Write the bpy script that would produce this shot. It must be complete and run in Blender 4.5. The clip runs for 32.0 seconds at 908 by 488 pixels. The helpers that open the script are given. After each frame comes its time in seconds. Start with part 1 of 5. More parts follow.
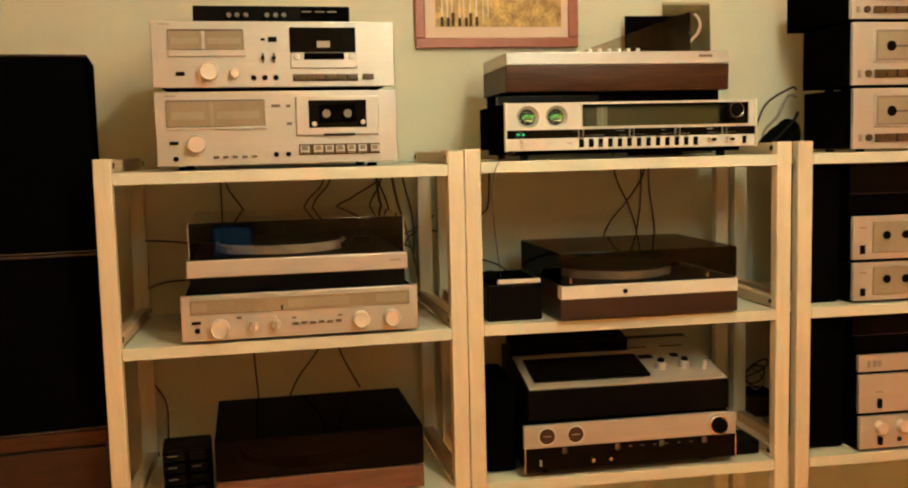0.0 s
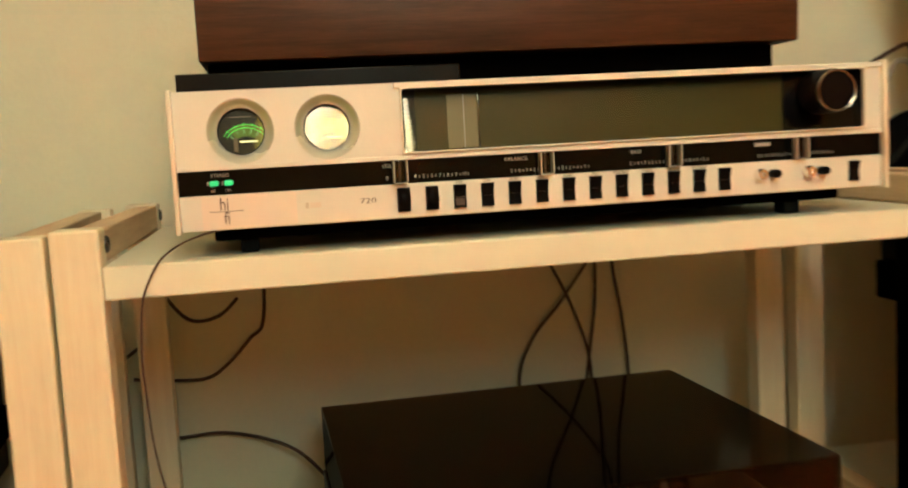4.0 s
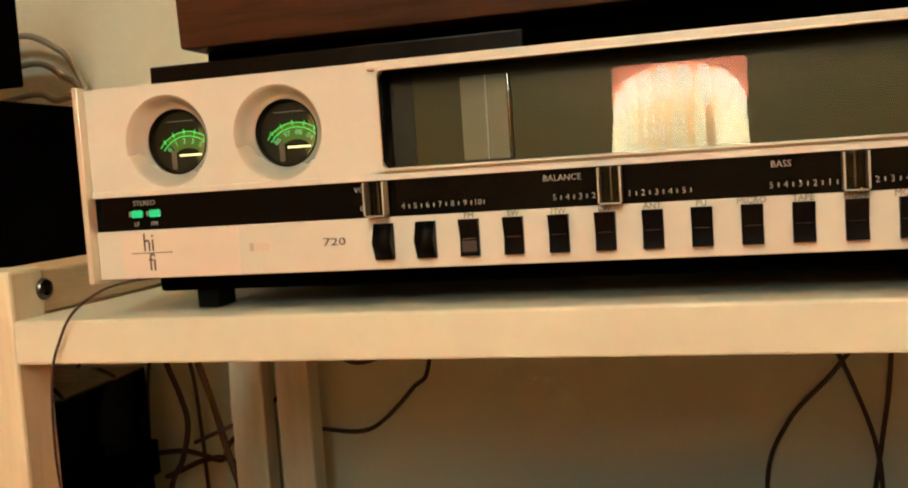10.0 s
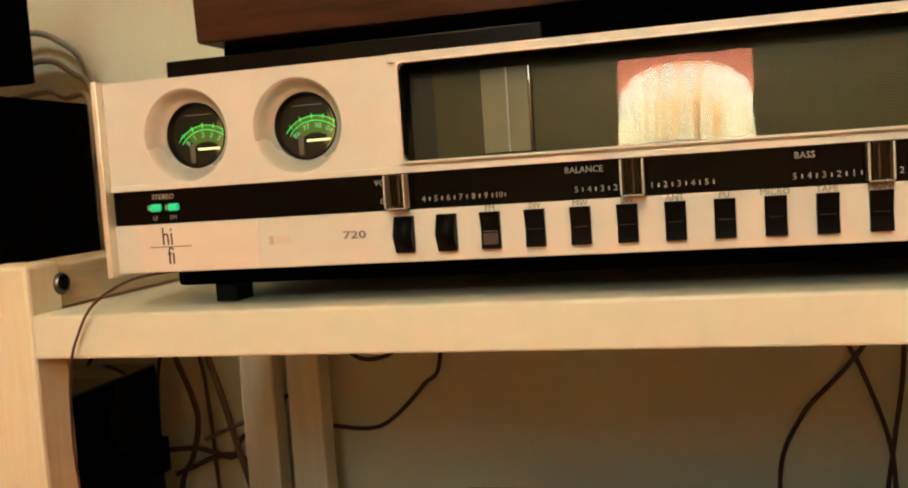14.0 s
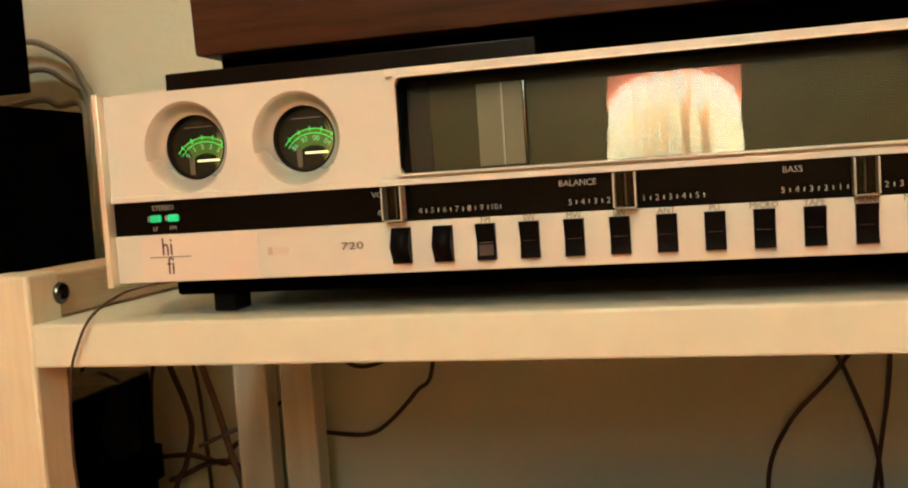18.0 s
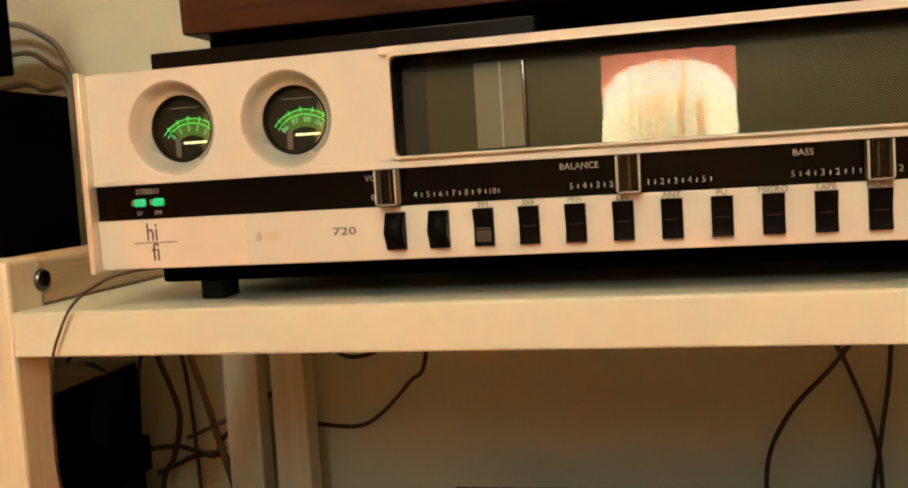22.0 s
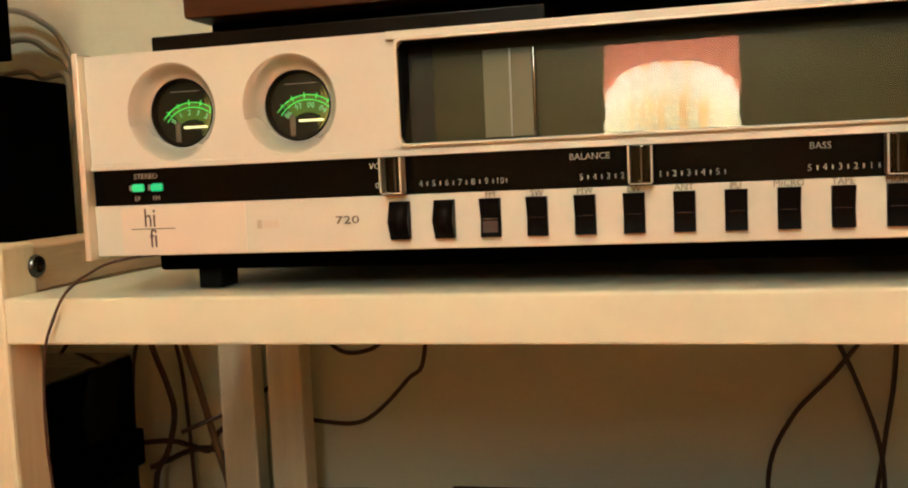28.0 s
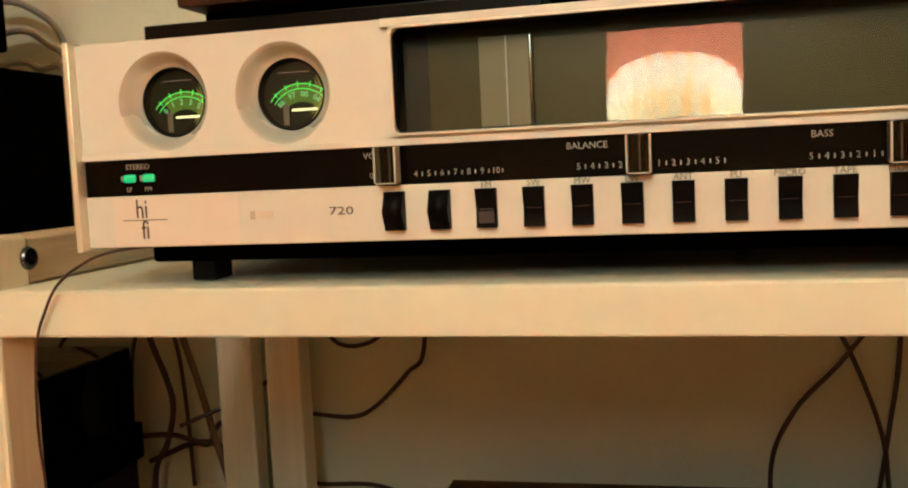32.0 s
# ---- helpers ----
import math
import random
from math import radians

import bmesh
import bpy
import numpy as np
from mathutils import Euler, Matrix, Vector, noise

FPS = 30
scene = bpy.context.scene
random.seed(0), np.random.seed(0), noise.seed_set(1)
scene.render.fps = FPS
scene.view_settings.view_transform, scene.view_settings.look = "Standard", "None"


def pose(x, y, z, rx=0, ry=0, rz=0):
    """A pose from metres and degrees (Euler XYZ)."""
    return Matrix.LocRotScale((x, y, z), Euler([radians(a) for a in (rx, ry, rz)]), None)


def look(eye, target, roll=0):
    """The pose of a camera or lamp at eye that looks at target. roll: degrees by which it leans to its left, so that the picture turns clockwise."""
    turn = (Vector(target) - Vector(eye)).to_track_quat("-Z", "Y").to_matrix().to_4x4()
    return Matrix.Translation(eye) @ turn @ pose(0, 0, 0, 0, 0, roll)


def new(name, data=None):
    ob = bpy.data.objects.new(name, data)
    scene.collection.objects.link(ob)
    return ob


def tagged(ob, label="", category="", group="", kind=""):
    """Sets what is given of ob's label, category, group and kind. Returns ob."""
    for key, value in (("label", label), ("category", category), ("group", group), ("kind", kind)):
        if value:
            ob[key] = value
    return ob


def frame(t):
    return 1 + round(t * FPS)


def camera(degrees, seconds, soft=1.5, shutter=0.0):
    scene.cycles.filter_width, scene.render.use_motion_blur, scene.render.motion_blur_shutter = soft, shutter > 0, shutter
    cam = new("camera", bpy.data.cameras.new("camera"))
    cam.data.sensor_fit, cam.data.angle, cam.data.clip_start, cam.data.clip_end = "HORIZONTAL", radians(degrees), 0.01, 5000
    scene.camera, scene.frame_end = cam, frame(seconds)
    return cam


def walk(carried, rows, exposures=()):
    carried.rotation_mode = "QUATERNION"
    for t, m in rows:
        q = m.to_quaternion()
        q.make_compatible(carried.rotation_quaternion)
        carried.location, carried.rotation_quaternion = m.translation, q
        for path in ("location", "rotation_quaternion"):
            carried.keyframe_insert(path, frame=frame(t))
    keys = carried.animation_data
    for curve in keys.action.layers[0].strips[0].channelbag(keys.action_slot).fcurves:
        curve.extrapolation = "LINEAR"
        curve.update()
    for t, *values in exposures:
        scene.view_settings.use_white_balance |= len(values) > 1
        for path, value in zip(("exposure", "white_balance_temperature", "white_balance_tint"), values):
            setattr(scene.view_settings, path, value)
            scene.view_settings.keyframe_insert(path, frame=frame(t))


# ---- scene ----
cam = camera(50.4, 32.0, soft=2.0, shutter=0.4)
PATH = [
    (0, (-0.3786, -2.0894, 1.2514), (-0.0521, -0.1261, 1.0539), -1.34),
    (0.5, (-0.3147, -2.1073, 1.2453), (-0.0693, -0.1319, 1.0519), -1.46),
    (1, (-0.3662, -2.0797, 1.248), (-0.0935, -0.1089, 1.0447), -1.6),
    (1.5, (-0.3328, -1.9775, 1.2384), (-0.073, -0.0092, 0.997), -1.61),
    (2, (-0.2529, -1.7481, 1.2333), (-0.005, 0.2261, 1.0309), -2.22),
    (2.5, (-0.1861, -1.5144, 1.2419), (0.075, 0.4583, 1.0404), -2.4),
    (3, (-0.1482, -1.1715, 1.2743), (0.3278, 0.7595, 1.0628), -3.21),
    (3.5, (-0.0097, -0.9447, 1.2718), (0.4985, 0.9781, 1.0602), -4.08),
    (3.6, (-0.0483, -0.8927, 1.2809), (0.5891, 0.9885, 1.0473), -3.8),
    (3.8, (0.0612, -0.8121, 1.2906), (0.5992, 1.1014, 1.0695), -4.05),
    (4, (0.1617, -0.7506, 1.295), (0.5231, 1.2062, 1.0947), -3.19),
    (4.2, (0.2303, -0.6953, 1.2991), (0.4456, 1.2823, 1.0926), -2.57),
    (4.4, (0.2601, -0.6441, 1.2934), (0.3981, 1.3407, 1.0898), -2.6),
    (4.5, (0.2697, -0.6054, 1.2931), (0.3703, 1.3824, 1.097), -2.68),
    (6.5, (0.431, -0.461, 1.293), (-0.087, 1.464, 1.137), -3.8),
    (7, (0.422, -0.464, 1.292), (-0.099, 1.461, 1.146), -3.8),
    (7.5, (0.425, -0.467, 1.291), (-0.093, 1.46, 1.148), -3.8),
    (8, (0.43, -0.467, 1.29), (-0.087, 1.46, 1.149), -3.7),
    (8.5, (0.432, -0.465, 1.289), (-0.087, 1.461, 1.146), -3.7),
    (9, (0.43, -0.461, 1.288), (-0.094, 1.464, 1.143), -3.8),
    (9.5, (0.425, -0.459, 1.288), (-0.096, 1.466, 1.139), -3.8),
    (10, (0.425, -0.465, 1.289), (-0.099, 1.459, 1.14), -3.8),
    (10.5, (0.427, -0.47, 1.289), (-0.095, 1.455, 1.143), -3.8),
    (11, (0.432, -0.468, 1.286), (-0.092, 1.457, 1.143), -3.7),
    (11.5, (0.43, -0.469, 1.287), (-0.093, 1.456, 1.136), -3.9),
    (12, (0.426, -0.472, 1.287), (-0.101, 1.452, 1.139), -3.9),
    (12.5, (0.423, -0.475, 1.289), (-0.105, 1.448, 1.14), -3.9),
    (13, (0.424, -0.474, 1.287), (-0.105, 1.449, 1.138), -3.9),
    (13.5, (0.419, -0.471, 1.288), (-0.11, 1.451, 1.131), -3.9),
    (14, (0.415, -0.467, 1.286), (-0.111, 1.456, 1.137), -3.9),
    (14.5, (0.413, -0.464, 1.287), (-0.111, 1.46, 1.14), -3.9),
    (16.5, (0.416, -0.48, 1.288), (-0.088, 1.45, 1.15), -3.8),
    (17, (0.415, -0.481, 1.288), (-0.09, 1.449, 1.147), -3.8),
    (17.5, (0.414, -0.48, 1.289), (-0.091, 1.45, 1.146), -3.8),
    (18, (0.414, -0.477, 1.29), (-0.089, 1.453, 1.15), -3.8),
    (18.5, (0.412, -0.473, 1.288), (-0.09, 1.458, 1.149), -3.7),
    (19, (0.41, -0.466, 1.288), (-0.085, 1.466, 1.143), -3.7),
    (19.5, (0.408, -0.46, 1.285), (-0.088, 1.472, 1.14), -3.7),
    (20, (0.406, -0.456, 1.285), (-0.089, 1.476, 1.131), -3.7),
    (20.5, (0.405, -0.456, 1.285), (-0.089, 1.476, 1.129), -3.7),
    (21, (0.405, -0.457, 1.285), (-0.09, 1.475, 1.132), -3.6),
    (21.5, (0.405, -0.46, 1.287), (-0.087, 1.472, 1.13), -3.6),
    (22, (0.407, -0.46, 1.286), (-0.08, 1.473, 1.127), -3.6),
    (22.5, (0.409, -0.462, 1.286), (-0.078, 1.472, 1.131), -3.6),
    (23, (0.41, -0.462, 1.286), (-0.078, 1.472, 1.131), -3.6),
    (23.5, (0.41, -0.458, 1.286), (-0.076, 1.476, 1.131), -3.6),
    (24, (0.407, -0.46, 1.289), (-0.073, 1.475, 1.133), -3.7),
    (24.5, (0.403, -0.457, 1.284), (-0.081, 1.478, 1.133), -3.3),
    (25, (0.397, -0.458, 1.281), (-0.087, 1.477, 1.131), -2.6),
    (25.5, (0.4, -0.459, 1.282), (-0.083, 1.476, 1.14), -2.6),
    (27.5, (0.401, -0.455, 1.281), (-0.083, 1.48, 1.128), -2.6),
    (28, (0.4, -0.45, 1.28), (-0.081, 1.485, 1.124), -2.6),
    (28.5, (0.4, -0.449, 1.279), (-0.082, 1.486, 1.12), -2.6),
    (29, (0.398, -0.447, 1.279), (-0.082, 1.487, 1.113), -2.7),
    (29.5, (0.398, -0.445, 1.278), (-0.086, 1.489, 1.112), -2.6),
    (30, (0.4, -0.441, 1.278), (-0.086, 1.491, 1.101), -2.7),
    (30.5, (0.402, -0.44, 1.279), (-0.086, 1.491, 1.103), -2.7),
    (31, (0.402, -0.441, 1.279), (-0.089, 1.49, 1.106), -2.8),
    (31.5, (0.402, -0.44, 1.278), (-0.086, 1.491, 1.104), -2.8),
    (32, (0.402, -0.442, 1.278), (-0.087, 1.49, 1.109), -2.7),
]
walk(cam, [(t, look(eye, target, roll)) for t, eye, target, roll in PATH], [(0.0, -0.70, 5270, -7), (2.2, -0.80, 5300, -4), (3.0, -0.83, 5350, -5), (4.0, -0.74, 5350, -2), (7.0, -0.86, 5170, 2), (32.0, -0.86, 5170, 2)])

# ---------------------------------------------------------------- light
LAMP = Vector((0.338, -1.37, 2.138))
world = bpy.data.worlds.new("world")
scene.world = world
world.use_nodes = True
world.node_tree.nodes["Background"].inputs[0].default_value = (1.0, 0.78, 0.5, 1)
world.node_tree.nodes["Background"].inputs[1].default_value = 0.02
for up, watts, size, tone in ((0.285, 44, 0.08, (0.79, 1.0, 0.88)), (-0.345, 24, 0.18, (0.91, 1.0, 0.79))):
    bulb_data = bpy.data.lights.new("chandelier_light", "POINT")
    bulb_data.energy, bulb_data.color, bulb_data.shadow_soft_size = watts, tone, size
    bulb_light = new("chandelier_light", bulb_data)
    bulb_light.location = LAMP + Vector((0, 0, up))


# ---------------------------------------------------------------- materials
def mat(name, color, rough=0.5, metal=0.0, vary=0.12, scale=9.0, bump=0.0, bscale=120.0, stretch=(1, 1, 1), coat=0.0, spec=0.5,
        second=None, emit=None, power=0.0, sparkle=0.0):
    """Principled surface with colour variation at two scales, roughness variation and fine relief."""
    m = bpy.data.materials.new(name)
    m.use_nodes = True
    nt = m.node_tree
    n, l = nt.nodes, nt.links
    b = n["Principled BSDF"]
    b.inputs["Metallic"].default_value = metal
    b.inputs["Coat Weight"].default_value = coat
    b.inputs["Specular IOR Level"].default_value = spec
    tc, mp = n.new("ShaderNodeTexCoord"), n.new("ShaderNodeMapping")
    mp.inputs["Scale"].default_value = stretch
    l.new(tc.outputs["Object"], mp.inputs["Vector"])
    big, fine = n.new("ShaderNodeTexNoise"), n.new("ShaderNodeTexNoise")
    big.inputs["Scale"].default_value, big.inputs["Detail"].default_value = scale, 5
    fine.inputs["Scale"].default_value, fine.inputs["Detail"].default_value = bscale, 3
    for t in (big, fine):
        l.new(mp.outputs["Vector"], t.inputs["Vector"])
    add = n.new("ShaderNodeMath")
    add.operation = "MULTIPLY_ADD"
    l.new(fine.outputs["Fac"], add.inputs[0])
    add.inputs[1].default_value = 0.35
    l.new(big.outputs["Fac"], add.inputs[2])
    ramp = n.new("ShaderNodeValToRGB")
    lo = second or tuple(c * (1 - vary) for c in color)
    hi = tuple(min(1, c * (1 + vary)) for c in color)
    ramp.color_ramp.elements[0].color, ramp.color_ramp.elements[1].color = (*lo, 1), (*hi, 1)
    ramp.color_ramp.elements[0].position, ramp.color_ramp.elements[1].position = 0.42, 0.92
    l.new(add.outputs[0], ramp.inputs["Fac"])
    l.new(ramp.outputs["Color"], b.inputs["Base Color"])
    mr = n.new("ShaderNodeMapRange")
    mr.inputs["To Min"].default_value, mr.inputs["To Max"].default_value = max(0.02, rough * 0.8), min(1, rough * 1.2)
    l.new(big.outputs["Fac"], mr.inputs["Value"])
    l.new(mr.outputs["Result"], b.inputs["Roughness"])
    if bump:
        bp = n.new("ShaderNodeBump")
        bp.inputs["Strength"].default_value, bp.inputs["Distance"].default_value = bump, 0.002
        l.new(fine.outputs["Fac"], bp.inputs["Height"])
        l.new(bp.outputs["Normal"], b.inputs["Normal"])
    if emit and sparkle:
        sp = n.new("ShaderNodeMapRange")
        sp.inputs["From Min"].default_value, sp.inputs["From Max"].default_value = 0.35, 0.65
        sp.inputs["To Min"].default_value, sp.inputs["To Max"].default_value = power * (1 - sparkle), power * (1 + sparkle)
        l.new(fine.outputs["Fac"], sp.inputs["Value"])
        l.new(sp.outputs["Result"], b.inputs["Emission Strength"])
    if emit:
        b.inputs["Emission Color"].default_value = (*emit, 1)
        b.inputs["Emission Strength"].default_value = power
    return m


def wood(name, light, dark, rough=0.45, grain=(1, 14, 14), scale=6.0, spec=0.5, knots=0.0):
    """Timber whose grain runs along the axis with the smallest factor in grain."""
    m = bpy.data.materials.new(name)
    m.use_nodes = True
    n, l = m.node_tree.nodes, m.node_tree.links
    b = n["Principled BSDF"]
    b.inputs["Roughness"].default_value, b.inputs["Specular IOR Level"].default_value = rough, spec
    tc, mp, info = n.new("ShaderNodeTexCoord"), n.new("ShaderNodeMapping"), n.new("ShaderNodeObjectInfo")
    mp.inputs["Scale"].default_value = grain
    l.new(tc.outputs["Object"], mp.inputs["Vector"])
    l.new(info.outputs["Random"], mp.inputs["Location"])
    big, fine = n.new("ShaderNodeTexNoise"), n.new("ShaderNodeTexNoise")
    big.inputs["Scale"].default_value, big.inputs["Detail"].default_value, big.inputs["Distortion"].default_value = scale, 4, 1.2
    fine.inputs["Scale"].default_value, fine.inputs["Detail"].default_value = scale * 9, 4
    mix = n.new("ShaderNodeMath")
    mix.operation = "MULTIPLY_ADD"
    mix.inputs[1].default_value = 0.4
    for t in (big, fine):
        l.new(mp.outputs["Vector"], t.inputs["Vector"])
    l.new(fine.outputs["Fac"], mix.inputs[0])
    l.new(big.outputs["Fac"], mix.inputs[2])
    ramp = n.new("ShaderNodeValToRGB")
    ramp.color_ramp.elements[0].color, ramp.color_ramp.elements[1].color = (*dark, 1), (*light, 1)
    ramp.color_ramp.elements[0].position, ramp.color_ramp.elements[1].position = 0.45, 0.88
    l.new(mix.outputs[0], ramp.inputs["Fac"])
    if knots:
        place = n.new("ShaderNodeVectorMath")
        place.operation = "MULTIPLY_ADD"
        place.inputs[1].default_value = (1, 1, 0.75)
        l.new(tc.outputs["Object"], place.inputs[0])
        l.new(info.outputs["Random"], place.inputs[2])
        cell, spot, mixc = n.new("ShaderNodeTexVoronoi"), n.new("ShaderNodeMapRange"), n.new("ShaderNodeMixRGB")
        cell.inputs["Scale"].default_value = 6.5
        l.new(place.outputs[0], cell.inputs["Vector"])
        l.new(cell.outputs["Distance"], spot.inputs["Value"])
        spot.inputs["From Min"].default_value, spot.inputs["From Max"].default_value = 0.05, 0.13
        spot.inputs["To Min"].default_value, spot.inputs["To Max"].default_value = knots, 0.0
        mixc.inputs["Color2"].default_value = (0.20, 0.08, 0.03, 1)
        l.new(spot.outputs["Result"], mixc.inputs["Fac"])
        l.new(ramp.outputs["Color"], mixc.inputs["Color1"])
        l.new(mixc.outputs["Color"], b.inputs["Base Color"])
    else:
        l.new(ramp.outputs["Color"], b.inputs["Base Color"])
    bp = n.new("ShaderNodeBump")
    bp.inputs["Strength"].default_value, bp.inputs["Distance"].default_value = 0.25, 0.001
    l.new(fine.outputs["Fac"], bp.inputs["Height"])
    l.new(bp.outputs["Normal"], b.inputs["Normal"])
    return m


def glass(name, tint, gloss=1.0, rough=0.01, ior=1.5):
    """Thin sheet: tinted see-through with a Fresnel gloss."""
    m = bpy.data.materials.new(name)
    m.use_nodes = True
    n, l = m.node_tree.nodes, m.node_tree.links
    n.remove(n["Principled BSDF"])
    tr, gl, fr, mx = (n.new("ShaderNodeBsdfTransparent"), n.new("ShaderNodeBsdfGlossy"), n.new("ShaderNodeFresnel"), n.new("ShaderNodeMixShader"))
    tr.inputs["Color"].default_value = (*tint, 1)
    gl.inputs["Roughness"].default_value, gl.inputs["Color"].default_value = rough, (gloss, gloss, gloss, 1)
    fr.inputs["IOR"].default_value = ior
    l.new(fr.outputs[0], mx.inputs[0])
    l.new(tr.outputs[0], mx.inputs[1])
    l.new(gl.outputs[0], mx.inputs[2])
    l.new(mx.outputs[0], n["Material Output"].inputs["Surface"])
    return m


M_WALL = mat("cream_wall_paint", (0.76, 0.73, 0.55), 0.85, vary=0.05, scale=2.5, bump=0.25, bscale=160)
# Out-of-view walls, ceiling and floor: colours set to warm the bounced light.
M_RED = mat("apricot_bounce_wall", (0.90, 0.42, 0.15), 0.8, vary=0.08, scale=2.5, bump=0.2, bscale=160)
M_FAR = mat("pale_apricot_bounce_wall", (0.89, 0.59, 0.23), 0.85, vary=0.05, scale=2.5, bump=0.2, bscale=160)
M_CEIL = mat("cream_bounce_ceiling", (0.83, 0.74, 0.44), 0.9, vary=0.04, scale=2)
M_FLOOR = wood("orange_bounce_floor", (0.88, 0.40, 0.14), (0.76, 0.32, 0.11), 0.4, (1, 9, 9), 3)
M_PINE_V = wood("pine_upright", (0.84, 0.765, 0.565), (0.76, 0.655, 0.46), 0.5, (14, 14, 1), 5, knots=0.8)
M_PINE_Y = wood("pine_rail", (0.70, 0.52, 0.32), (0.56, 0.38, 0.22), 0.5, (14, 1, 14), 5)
M_SHELF = mat("white_lacquered_board", (0.795, 0.785, 0.63), 0.42, vary=0.05, scale=4, bump=0.06, bscale=90)
M_BOLT = mat("dark_steel_bolt", (0.10, 0.10, 0.10), 0.22, 1.0)
M_EDGE = mat("clear_plastic_edge", (0.50, 0.48, 0.42), 0.2, vary=0.1)
M_WORNCHROME = mat("dark_worn_chrome", (0.26, 0.24, 0.22), 0.25, 1.0)
M_OLIVESHADE = mat("olive_recess_shade", (0.020, 0.015, 0.004), 0.5, vary=0.12)
M_CREAM = mat("cream_painted_metal", (0.735, 0.705, 0.622), 0.36, vary=0.04, scale=7, bump=0.03, bscale=300)
M_ALU = mat("brushed_aluminium", (0.58, 0.555, 0.51), 0.44, 0.45, vary=0.05, scale=3, bump=0.05, bscale=40, stretch=(1, 30, 60))
M_CUP = mat("satin_cream_metal", (0.76, 0.715, 0.63), 0.27, 0.35, vary=0.04, scale=7)
M_BEZEL = mat("bright_metal_edge", (0.86, 0.80, 0.66), 0.32, 0.35, vary=0.04)
M_COVER = mat("worn_black_cover", (0.004, 0.003, 0.0025), 0.3, spec=0.12, vary=0.4, scale=25)
M_DSTRIP = mat("dim_dial_strip", (0.40, 0.33, 0.18), 0.4, vary=0.1)
M_CHROME = mat("chrome", (0.85, 0.83, 0.8), 0.12, 1.0, vary=0.03)
M_BLACK = mat("black_plastic", (0.003, 0.0025, 0.0025), 0.4, spec=0.05, vary=0.3, scale=20, bump=0.02, bscale=300)
M_GLOSSBLACK = mat("gloss_black_band", (0.002, 0.0018, 0.0016), 0.16, spec=0.09, vary=0.2)
M_MATTE = mat("matte_black_board", (0.0015, 0.0012, 0.001), 0.9, spec=0.0, vary=0.3, scale=12)
M_CASE = mat("black_vinyl_case", (0.0018, 0.0015, 0.0015), 0.8, spec=0.0, vary=0.3, scale=12, bump=0.25, bscale=400)
M_CLOTH = mat("black_grille_cloth", (0.0015, 0.0015, 0.0018), 0.95, spec=0.01, vary=0.4, scale=40, bump=0.4, bscale=700)
M_TEAK = wood("dark_teak", (0.072, 0.027, 0.010), (0.030, 0.011, 0.004), 0.5, (1, 14, 14), 7, spec=0.25)
M_PLINTH = wood("reddish_wood", (0.21, 0.10, 0.065), (0.14, 0.062, 0.04), 0.45, (1, 10, 10), 5)
M_REDWOOD = wood("dark_red_wood", (0.036, 0.013, 0.006), (0.022, 0.007, 0.003), 0.5, (1, 10, 10), 5)
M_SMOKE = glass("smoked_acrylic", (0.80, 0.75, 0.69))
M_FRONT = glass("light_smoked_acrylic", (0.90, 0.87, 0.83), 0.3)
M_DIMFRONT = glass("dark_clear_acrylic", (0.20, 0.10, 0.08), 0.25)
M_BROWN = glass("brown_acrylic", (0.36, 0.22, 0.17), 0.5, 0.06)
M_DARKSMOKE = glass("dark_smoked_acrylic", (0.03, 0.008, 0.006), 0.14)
M_PANE = glass("coated_glass", (0.98, 0.97, 0.90), 0.145, ior=2.6)
M_LENS = glass("meter_lens", (1.0, 1.0, 0.97), 0.18, ior=2.6)
M_CLEAR = glass("clear_plastic", (0.80, 0.78, 0.72), 0.5)
M_SCALE = mat("olive_dial_board", (0.088, 0.070, 0.006), 0.5, vary=0.12, scale=20)
M_STRIP = mat("pale_dial_strip", (0.34, 0.29, 0.20), 0.4, vary=0.1)
M_DIAL = mat("dark_meter_face", (0.012, 0.012, 0.006), 0.35, vary=0.2, emit=(0.42, 0.40, 0.05), power=0.006)
M_GREEN = mat("green_lit_scale", (0.1, 0.6, 0.1), 0.4, emit=(0.22, 1.0, 0.10), power=1.6)
M_GREENGLOW = mat("green_backlight", (0.05, 0.10, 0.02), 0.4, emit=(0.46, 0.62, 0.03), power=0.36)
M_DIGIT = mat("pale_green_numerals", (0.3, 0.6, 0.25), 0.4, emit=(0.45, 1.0, 0.32), power=0.75)
M_LED = mat("green_signal_lamp", (0.1, 0.6, 0.3), 0.4, emit=(0.03, 0.9, 0.28), power=0.42)
M_SLOT = mat("yellow_lit_slot", (0.9, 0.8, 0.4), 0.4, emit=(1.0, 0.86, 0.38), power=2.4)
M_PRINT = mat("pale_print", (0.36, 0.345, 0.305), 0.6, vary=0.04)
M_DPRINT = mat("dark_print", (0.14, 0.11, 0.09), 0.6, vary=0.05)
M_BADGE = mat("brown_print", (0.09, 0.045, 0.03), 0.6, vary=0.05)
M_GPRINT = mat("grey_print", (0.38, 0.33, 0.27), 0.6, vary=0.05)
M_CABLE = mat("brown_black_cable", (0.055, 0.022, 0.013), 0.5, vary=0.2)
M_TANCABLE = mat("tan_cable", (0.16, 0.085, 0.035), 0.5, vary=0.15)
M_WCABLE = mat("grey_cable", (0.32, 0.28, 0.22), 0.5, vary=0.1)
